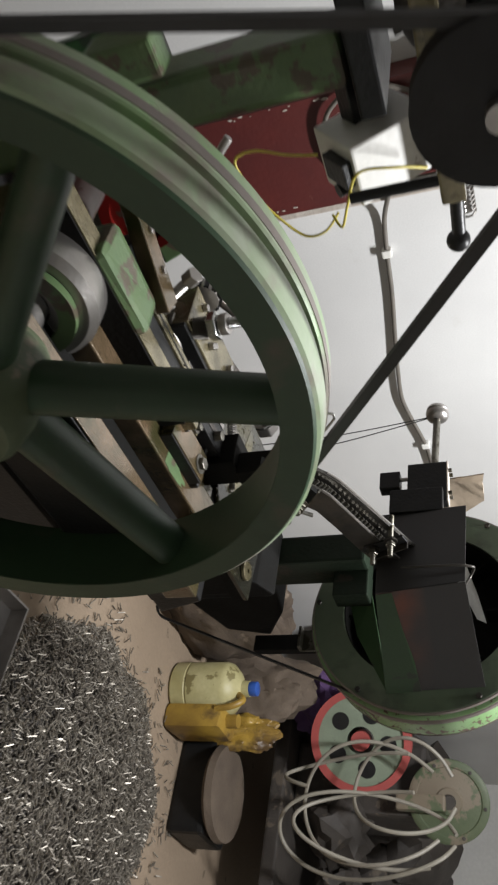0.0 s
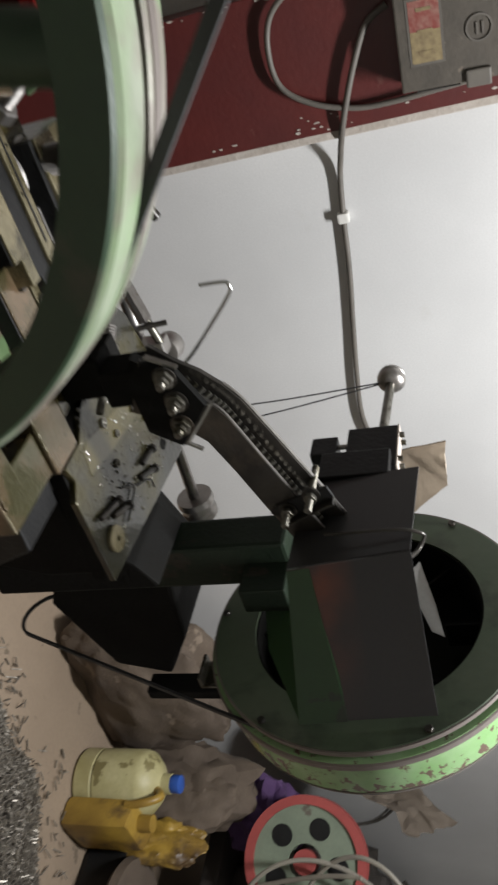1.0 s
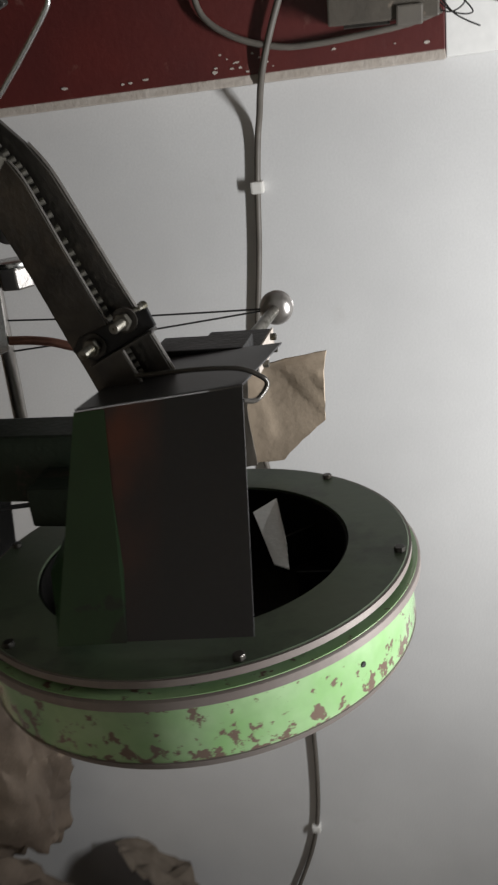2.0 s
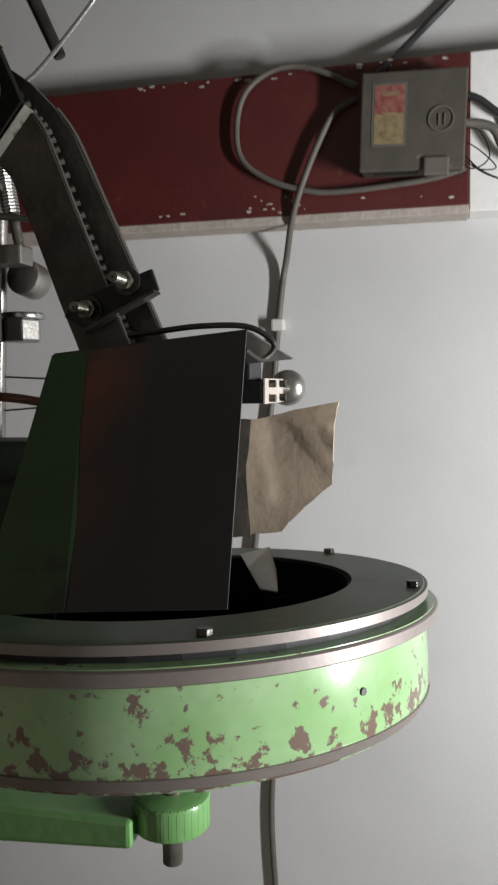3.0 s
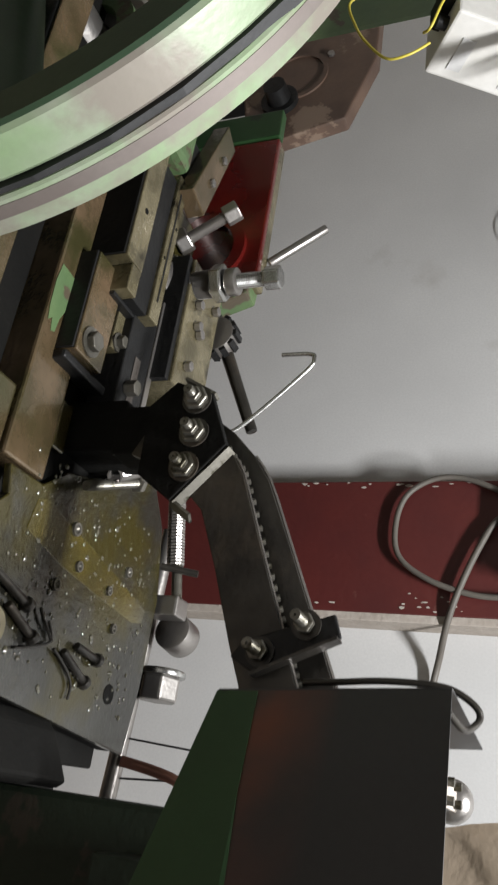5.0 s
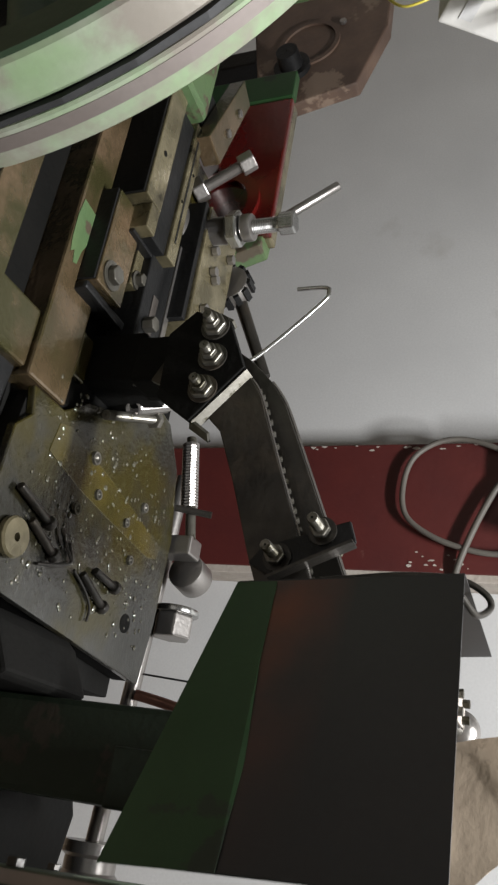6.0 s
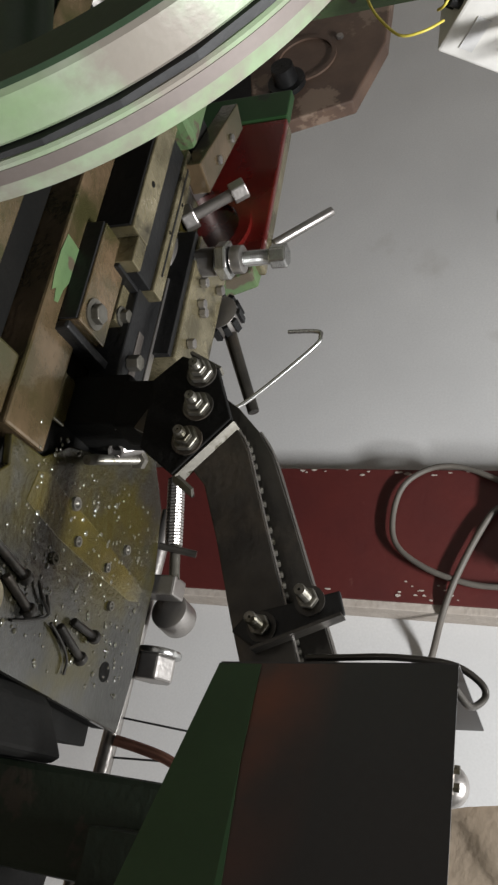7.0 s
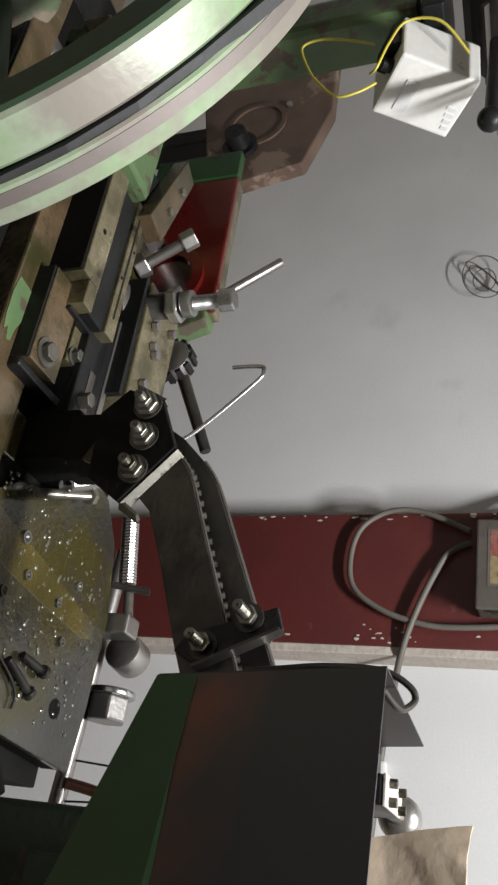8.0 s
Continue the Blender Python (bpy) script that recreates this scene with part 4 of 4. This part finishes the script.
sp = thing("return_spring", "oily coil spring lying across the plate edge", "spring")
part("coil", coil((-0.14, 1.05, 0.83), (-0.18, 1.116, 0.832), 0.0075, 0.0017, 18), STEEL, sp)
part("bolt", threaded((-0.112, 1.012, 0.826), (-0.153, 1.1, 0.828), 0.0055), DULLSTEEL, sp)
part("bolt_head", nut((-0.153, 1.1, 0.828), (-0.42, 0.9, 0.02), 0.011, 0.009), DULLSTEEL, sp)
solid("copper_tube", tube([(0.122, 1.29, 0.772), (0.126, 1.3, 0.8), (0.132, 1.305, 0.83), (0.142, 1.31, 0.86), (0.15, 1.315, 0.9)], 0.0065), COPPER, "thin copper oil tube below the plate", "tube", True)


def bolt_on_plate(a, b, r=0.0042, head=0.0072):
    b1 = thing("loose_bolt", "small oily steel bolt lying on the work plate", "bolt", "loose bolts on the plate")
    a, b = Vector(a), Vector(b)
    d = (b - a).normalized()
    part("shank", cyl(a, b, r, seg=12, bevel=0.0008), CHUTE, b1, "", True)
    part("head", cyl(b - d * 0.001, b + d * 0.006, head, seg=14, bevel=0.0012), CHUTE, b1, "", True)


ring = thing("steel_washer", "thick steel washer lying on the work plate", "washer")
part("disc", lathe([(0, 0.004), (0, 0.017), (0.002, 0.019), (0.007, 0.019), (0.009, 0.017), (0.009, 0.004)], (0.045, 0.945, 0.8052), (0, 0, 1), 32), BRASSY, ring, "", True)

bolt_on_plate((0.0, 0.935, 0.81), (0.015, 0.986, 0.811))
bolt_on_plate((0.022, 0.963, 0.81), (0.040, 1.004, 0.811))
bolt_on_plate((0.041, 1.063, 0.81), (0.061, 1.108, 0.811))
bolt_on_plate((0.031, 1.084, 0.81), (0.036, 1.124, 0.811))
for pts in ([(0.055, 0.988, 0.809), (0.046, 1.02, 0.809), (0.036, 1.04, 0.809), (0.02, 1.03, 0.809)], [(0.012, 1.012, 0.809), (0.022, 1.022, 0.809), (0.036, 1.042, 0.809)], [(0.042, 1.048, 0.809), (0.055, 1.075, 0.809), (0.068, 1.09, 0.809), (0.082, 1.09, 0.809)]):
    solid("bent_wire_scrap", tube(pts, 0.0016, 6), CHUTE, "bent scrap of dark wire on the work plate", "wire", True)
random.seed(4)
bm = bmesh.new()
for k in range(340):
    x, y = random.uniform(-0.13, 0.085), random.uniform(0.95, 1.22)
    r = random.uniform(0.0006, 0.0022) if k % 9 else random.uniform(0.0024, 0.0036)
    bmesh.ops.create_uvsphere(bm, u_segments=8, v_segments=5, radius=1, matrix=Matrix.LocRotScale((x, y, 0.8052), None, (r * random.uniform(0.8, 1.4), r, r * 0.6)))
solid("oil_drops", bm, CLEAROIL, "clear oil drops scattered over the plate", "oil", True, kind="stuff")

# ---- ball lever behind the hopper ----
bl = thing("ball_lever", "steel lever with a ball knob on a black bracket", "lever")
part("rod", cyl((0.115, 1.355, 1.147), (0.115, 1.2, 1.141), 0.0075, seg=16), DULLSTEEL, bl, "", True)
part("knob", lathe([(-0.014, 0.002), (-0.014, 0.012), (-0.008, 0.02), (-0.003, 0.023), (0.004, 0.0235), (0.007, 0.019), (0.010, 0.0225), (0.016, 0.021), (0.019, 0.012), (0.019, 0.002)], (0.115, 1.35, 1.147), (0, 1, 0), 32, closed=False), STEEL, bl, "grooved steel knob", True)
part("block", box((0.105, 1.12, 1.09), (0.13, 1.215, 1.165), 0.002), BLACK, bl)
# pale colour paints the lamp light falling on the block's top face
part("lit_plate", box((0.1045, 1.12, 1.1652), (0.1305, 1.216, 1.168), 0.0008), PLASTER, bl, "pale plate, lamp light on the block top put in as colour")
for x, y in ((0.11, 1.14), (0.125, 1.14), (0.11, 1.195), (0.125, 1.195)):
    part("cover_bolt", nut((x, y, 1.168), (0, 0, 1), 0.0045, 0.007), DULLSTEEL, bl)
part("arm", box((0.088, 1.086, 1.06), (0.106, 1.14, 1.16), 0.002), BLACK, bl)
part("small_block", box((0.105, 1.16, 1.035), (0.13, 1.20, 1.075), 0.002), BLACK, bl)
part("link", cyl((0.115, 1.185, 1.07), (0.115, 1.185, 1.11), 0.004), STEEL, bl)
for p in ((0.128, 1.315, 0.95), (0.105, 1.315, 0.95)):
    solid("pull_cord", tube([(0.115, 1.349, 1.15), p, (p[0] + p[0] - 0.115, 1.3, 0.763)], 0.0013, 6), BLACKCABLE, "thin taut dark cord tied to the ball lever", "cord", True)

# ---- isolator box and cables ----
iso = thing("isolator_box", "grimy grey metal isolator box mounted on the red pillar", "switch box")
mb = Matrix.Translation((-0.313, 1.70, 1.295)) @ Matrix.Rotation(radians(2), 4, "Y")
part("case", box((-0.077, -0.012, -0.082), (0.077, 0.034, 0.082), 0.004, m=mb), GREYBOX, iso)
lid = part("cover", box((-0.079, -0.02, -0.084), (0.079, -0.0125, 0.084), 0.003, m=mb), GREYBOX, iso)
part("label_top", box((-0.057, -0.0212, -0.062), (-0.012, -0.0198, -0.014), m=mb), LABELRED, lid, "worn red label half")
part("label_bottom", box((-0.0118, -0.0212, -0.062), (0.036, -0.0198, -0.014), m=mb), LABELYELLOW, lid, "worn yellow label half")
part("emblem", lathe([(0, 0.018), (0, 0.021), (0.002, 0.021), (0.002, 0.018)], mb @ Vector((0.0, -0.0222, 0.045)), (0, 1, 0), 32), CABLE, lid, "raised round mark")
part("hinge", cyl(mb @ Vector((0.079, -0.01, -0.06)), mb @ Vector((0.079, -0.01, 0.01)), 0.005), CHUTE, iso)
part("label_edge", box((-0.061, -0.0208, -0.066), (0.040, -0.0196, -0.010), m=mb), CABLE, lid)
for k in range(3):
    part("label_bar", box((-0.046 + 0.032 * k, -0.0218, -0.05), (-0.041 + 0.032 * k, -0.0208, -0.026), m=mb), LABELYELLOW, lid, "unreadable printed bar")
for k in range(2):
    part("emblem_bar", box((-0.008, -0.0222, 0.040 + 0.009 * k), (0.01, -0.0198, 0.043 + 0.009 * k), m=mb), CABLE, iso)
part("latch", box((0.06, -0.026, 0.02), (0.088, -0.012, 0.06), 0.003, m=mb), CABLE, iso)
solid("supply_cable", tube([(-0.37, 1.725, 1.2), (-0.35, 1.72, 1.163), (-0.294, 1.718, 1.132), (-0.222, 1.72, 1.102), (-0.17, 1.735, 1.084), (-0.12, 1.775, 1.068), (-0.08, 1.788, 1.058), (0.0, 1.79, 1.048), (0.12, 1.79, 1.037), (0.26, 1.79, 1.018), (0.38, 1.788, 1.003), (0.49, 1.788, 0.994), (0.585, 1.788, 1.007), (0.7, 1.788, 1.027), (0.82, 1.79, 1.03), (0.97, 1.79, 1.025), (1.3, 1.79, 1.04), (1.63, 1.79, 1.02), (1.9, 1.785, 0.94), (2.15, 1.785, 0.86), (2.44, 1.785, 0.69), (2.5, 1.78, 0.4)], 0.0058), CABLE, "grey supply cable clipped along the wall", "cable", True)
solid("loop_cable", tube([(-0.39, 1.72, 1.2), (-0.43, 1.725, 1.12), (-0.432, 1.722, 1.06), (-0.40, 1.72, 1.01), (-0.345, 1.72, 0.992), (-0.285, 1.72, 1.0), (-0.245, 1.72, 1.05), (-0.222, 1.722, 1.12), (-0.218, 1.722, 1.18), (-0.222, 1.72, 1.26), (-0.228, 1.715, 1.33), (-0.24, 1.71, 1.38)], 0.0052), CABLE, "grey cable looping over the red pillar", "cable", True)
solid("upper_cable", tube([(-0.39, 1.72, 1.22), (-0.43, 1.74, 1.255), (-0.5, 1.785, 1.31), (-0.56, 1.79, 1.37), (-0.60, 1.79, 1.385), (-0.66, 1.79, 1.36), (-0.77, 1.79, 1.30), (-0.9, 1.79, 1.29), (-1.1, 1.79, 1.36), (-1.4, 1.79, 1.6)], 0.0065), BLACKCABLE, "black cable clipped to the wall", "cable", True)
solid("upper_conduit", tube([(-0.36, 1.72, 1.375), (-0.35, 1.72, 1.40), (-0.32, 1.725, 1.44), (-0.29, 1.728, 1.5), (-0.28, 1.728, 1.9)], 0.006), BLACKCABLE, "black cable rising from the isolator box", "cable", True)
solid("upper_lead", tube([(-0.31, 1.705, 1.375), (-0.30, 1.71, 1.42), (-0.25, 1.72, 1.46), (-0.23, 1.725, 1.6), (-0.23, 1.728, 2.0)], 0.0075), CABLE, "grey cable with a gland above the isolator box", "cable", True)
for k in range(3):
    solid("loose_lead", tube([(-0.30 + 0.02 * k, 1.70, 1.375), (-0.29 + 0.03 * k, 1.69, 1.40), (-0.25 + 0.02 * k, 1.685, 1.415 + 0.01 * k), (-0.235, 1.70, 1.395), (-0.245 - 0.02 * k, 1.71, 1.365)], 0.0012, 6), BLACKCABLE, "thin dark lead looping at the isolator box", "wire", True, group="loose leads")
for x, z in ((0.0, 1.048), (-0.585, 1.382), (1.63, 1.02), (0.7, 1.027)):
    solid("cable_clip", box((x - 0.011, 1.78, z - 0.012), (x + 0.011, 1.80, z + 0.012), 0.004), WHITEBOX, "small white cable clip nailed to the wall", "clip", group="cable clips")
for k in range(4):
    r = 0.02 + 0.006 * k
    pts = [(-1.02 + r * 1.6 * math.cos(a + k), 1.785 - 0.004 * k, 1.23 + r * 1.2 * math.sin(a + 2 * k)) for a in [radians(30 * j) for j in range(13)]]
    solid("loose_wire", tube(pts, 0.0013, 6, 4), CABLE, "thin loose wire curled against the wall", "wire", True, group="loose wires")

# ---- floor things ----
jug = thing("plastic_jug", "translucent yellow plastic jug with a blue cap, standing on the floor", "jug")
JX, JY = 1.44, 1.36
part("body", lathe([(0, 0.001), (0, 0.085), (0.01, 0.095), (0.06, 0.095), (0.065, 0.091), (0.07, 0.095), (0.2, 0.095), (0.22, 0.088), (0.245, 0.06), (0.26, 0.03), (0.285, 0.028), (0.285, 0.001)], (JX, JY, 0), (0, 0, 1), 32, closed=False), JUGWHITE, jug, "", True)
part("handle", tube([(JX - 0.02, JY - 0.03, 0.25), (JX - 0.04, JY - 0.06, 0.28), (JX - 0.06, JY - 0.09, 0.25), (JX - 0.06, JY - 0.1, 0.19)], 0.012), JUGYELLOW, jug, "", True)
part("cap", cyl((JX, JY, 0.285), (JX, JY, 0.315), 0.026, seg=24, bevel=0.003), BLUE, jug, "blue screw cap", True)
can = thing("yellow_can", "grimy yellow plastic can, oil stained, on the floor", "can")
part("body", crumple(box((1.37, 1.19, 0), (1.53, 1.285, 0.22), 0.03), 0.008, 14, 6), JUGYELLOW, can, "", True)
part("spout", cyl((1.44, 1.24, 0.21), (1.44, 1.24, 0.26), 0.024), JUGYELLOW, can, "", True)
solid("cloth_roll", lump((1.72, 1.5, 0.2), (0.14, 0.13, 0.22), 3, 0.35), CLOTH, "dirty tan cloth roll behind the jug", "cloth", True)
solid("paper_packet", crumple(lump((1.66, 1.43, 0.2), (0.07, 0.13, 0.19), 8, 0.22, 5, 1.3), 0.008, 24, 4), CLOTH, "crumpled brown paper packet standing behind the jug", "packet", True)
solid("yellow_rag", crumple(lump((1.62, 1.27, 0.15), (0.06, 0.07, 0.18), 12, 0.35, 5, 1.8), 0.006, 26, 2), JUGYELLOW, "crumpled yellow oily plastic rag beside the can", "rag", True)
solid("purple_rag", lump((1.95, 1.52, 0.42), (0.14, 0.12, 0.12), 5, 0.4), PURPLE, "crumpled purple cloth on the scrap bench", "cloth", True)
solid("sacking", lump((1.3, 1.62, 0.18), (0.33, 0.12, 0.24), 2, 0.25, 5, 2.0), CLOTH, "brown oily sack slumped on the floor by the wall", "sack", True)
seat = thing("old_stool", "dark stool with an oval worn brown top", "stool")
part("top", lathe([(0, 0.001), (0, 0.15), (0.015, 0.165), (0.04, 0.16), (0.045, 0.001)], (1.645, 1.06, 0.14), (0, 0, 1), 40, closed=False), CLOTH, seat, "", True)
part("base", box((1.56, 0.9, 0), (1.78, 1.22, 0.14), 0.02), BLACK, seat)
pul = thing("spare_pulley", "spare pulley with red rim and five round holes, leaning", "pulley")
PC, PA = Vector((1.797, 1.325, 0.616)), Vector((-0.85, -0.45, 0.1)).normalized()
bm = lathe([(-0.03, 0.05), (-0.03, 0.16), (0.03, 0.16), (0.03, 0.05)], (0, 0, 0), (0, 0, 1), 60)
mp = Matrix.Translation(PC) @ PA.to_track_quat("Z", "Y").to_matrix().to_4x4()
bmesh.ops.transform(bm, matrix=mp, verts=bm.verts[:])
web = part("web", bm, PULLEYGREEN, pul, "pale green painted web", True)
bm = lathe([(-0.04, 0.158), (-0.04, 0.185), (-0.01, 0.178), (0.01, 0.178), (0.04, 0.185), (0.04, 0.158)], (0, 0, 0), (0, 0, 1), 60)
bmesh.ops.transform(bm, matrix=mp, verts=bm.verts[:])
part("rim", bm, PULLEYRED, pul, "red painted rim", True)
part("hub", cyl(mp @ Vector((0, 0, -0.04)), mp @ Vector((0, 0, 0.045)), 0.035), PULLEYRED, pul, "", True)
for k in range(5):
    a = radians(72 * k + 10)
    q = Vector((0.1 * math.cos(a), 0.1 * math.sin(a), 0))
    # the web is uncut; a black disc gives each hole its darkness
    part("web_hole", cyl(mp @ (q + Vector((0, 0, 0.028))), mp @ (q + Vector((0, 0, 0.0312))), 0.032, seg=24), BLACK, web, "dark round hole")
scrap = thing("scrap_bench", "low dark bench heaped with grimy iron scrap", "bench")
part("top", box((1.9, 0.7, 0.24), (3.1, 1.6, 0.3), 0.01), DARKSTUFF, scrap)
for x, y in ((1.95, 0.75), (3.05, 0.75), (1.95, 1.55), (3.05, 1.55)):
    part("leg", box((x - 0.03, y - 0.03, 0), (x + 0.03, y + 0.03, 0.24), 0.004), DARKSTUFF, scrap)
for k, (x, y, z, s) in enumerate(((2.1, 1.1, 0.48, 0.12), (2.4, 1.3, 0.52, 0.16), (2.7, 1.1, 0.5, 0.15), (2.25, 0.9, 0.45, 0.1), (2.55, 0.9, 0.47, 0.12), (2.1, 1.5, 0.48, 0.13), (2.8, 1.45, 0.5, 0.16), (2.75, 1.25, 0.62, 0.22), (3.0, 1.5, 0.6, 0.24), (2.5, 1.5, 0.55, 0.2), (3.0, 1.1, 0.55, 0.22))):
    solid("scrap_casting", lump((x, y, z), (s * 1.2, s, s * 0.9), 11 + k, 0.5, 3), DARKSTUFF, "grimy dark iron casting on the bench", "casting", True, group="scrap castings")
m2 = thing("old_motor", "old grey-green flange motor lying on the scrap bench", "motor")
FM = Matrix.Translation((2.0, 1.184, 0.905)) @ Vector((-0.86, -0.42, 0.1)).normalized().to_track_quat("Z", "Y").to_matrix().to_4x4()
for nm, prof, mt, lb in (("body", [(-0.26, 0.001), (-0.26, 0.1), (-0.24, 0.115), (-0.02, 0.115), (-0.02, 0.001)], GREYBOX, ""), ("flange_disc", [(-0.02, 0.001), (-0.02, 0.142), (-0.014, 0.147), (0.0, 0.147), (0.004, 0.14), (0.004, 0.12), (0.0, 0.116), (0.006, 0.05), (0.012, 0.045), (0.012, 0.001)], DUSTYGREEN, "dusty grey-green round flange"), ("shaft", [(0.012, 0.001), (0.012, 0.026), (0.04, 0.024), (0.04, 0.001)], DARKSTUFF, "")):
    bm = lathe(prof, (0, 0, 0), (0, 0, 1), 44, closed=False)
    bmesh.ops.transform(bm, matrix=FM, verts=bm.verts[:])
    part(nm, bm, mt, m2, lb, True)
part("bracket", box((1.94, 1.13, 0.72), (1.975, 1.19, 0.9), 0.008), DUSTYGREEN, m2, "flat bracket across the flange")
part("foot", box((2.02, 1.13, 0.3), (2.3, 1.4, 0.82), 0.02), DARKSTUFF, m2)
for k in range(6):
    a = radians(60 * k + 20)
    part("flange_bolt", nut(FM @ Vector((0.13 * math.cos(a), 0.13 * math.sin(a), 0.003)), FM.to_3x3() @ Vector((0, 0, 1)), 0.007, 0.005), DARKSTUFF, m2)
for k, (cy, cz, ry, rz, lo, hi) in enumerate(((0.965, 0.67, 0.135, 0.3, 10, 352), (1.06, 0.69, 0.2, 0.255, 40, 330), (1.115, 0.79, 0.155, 0.175, 20, 345), (1.145, 0.68, 0.075, 0.3, 60, 230), (0.985, 0.74, 0.12, 0.29, 70, 300))):
    pts = [(1.70 - 0.012 * k + 0.05 * math.sin(2 * a + k), cy + ry * math.sin(a), cz + rz * math.cos(a) * (1 + 0.03 * math.sin(a + k))) for a in [radians(lo + (hi - lo) * j / 17) for j in range(18)]]
    solid("hose_coil", tube(pts, 0.0068, 8), HOSE, "coil of pale grey hose hung over the scrap", "hose", True, group="hose coils")
wsack = bmesh.new()
bmesh.ops.create_grid(wsack, x_segments=26, y_segments=26, size=0.5)
bmesh.ops.transform(wsack, matrix=Matrix(((0.02, 0.1, 0, 1.76), (-0.36, 0.09, 0, 1.62), (0.52, 0.12, 0, 0.74), (0, 0, 0, 1))), verts=wsack.verts[:])
crumple(crumple(wsack, 0.035, 9, 7), 0.022, 26, 3)
solid("wall_sack", wsack, PAPER, "crumpled brown paper sack against the wall", "sack")

# ---- swarf heap and tray ----
random.seed(9)
bm = bmesh.new()
for k in range(11000):
    a, q = random.uniform(0, 2 * math.pi), math.sqrt(random.random()) if k % 14 else 0.9 + 0.45 * random.random() ** 2
    wob = 1 + 0.22 * noise.noise(Vector((2 * math.cos(a), 2 * math.sin(a), 4.0)))
    x, y = 0.90 + 0.52 * q * wob * math.cos(a), 0.86 + 0.42 * q * wob * math.sin(a)
    z = 0.004 + 0.09 * max(0, 1 - q * q) * (0.8 + 0.25 * random.random()) + 0.012 * random.random()
    d = Vector((random.uniform(-1, 1), random.uniform(-1, 1), random.uniform(-0.35, 0.5))).normalized()
    s = d.orthogonal().normalized() * 0.0021
    u = d.cross(s)
    L = random.uniform(0.009, 0.015)
    p = Vector((x, y, z))
    v = [bm.verts.new(p + e * d * L + w) for e in (-1, 1) for w in (s, u, -s, -u)]
    for i in range(4):
        bm.faces.new((v[i], v[(i + 1) % 4], v[4 + (i + 1) % 4], v[4 + i]))
    bm.faces.new(v[:4])
    bm.faces.new(v[4:])
solid("pin_heap", bm, PINS, "heap of small cut steel pins spilled on the floor", "pins", kind="stuff")
hb = lathe([(0, 0.46), (0.03, 0.36), (0.058, 0.22), (0.07, 0.001)], (0, 0, 0), (0, 0, 1), 48, closed=False)
bmesh.ops.transform(hb, matrix=Matrix.Translation((0.90, 0.86, 0.001)) @ Matrix.Diagonal((1.0, 0.8, 1, 1)), verts=hb.verts[:])
solid("pin_heap_core", hb, DARKSTUFF, "dark packed core of the heap of pins", "pins", True, kind="stuff")
tray = thing("catch_tray", "open steel catch tray below the machine", "tray")
part("bottom", box((-0.1, 0.74, 0.15), (0.24, 1.0, 0.155)), STEEL, tray)
for lo, hi in (((-0.1, 0.74, 0.155), (0.24, 0.745, 0.2)), ((-0.1, 0.995, 0.155), (0.24, 1.0, 0.2)), ((0.235, 0.745, 0.155), (0.24, 0.995, 0.2)), ((-0.1, 0.745, 0.155), (-0.095, 0.995, 0.2))):
    part("side", box(lo, hi), STEEL, tray)
for x, y in ((-0.09, 0.75), (0.23, 0.75), (-0.09, 0.99), (0.23, 0.99)):
    part("leg", box((x - 0.008, y - 0.008, 0), (x + 0.008, y + 0.008, 0.15)), BLACK, tray)
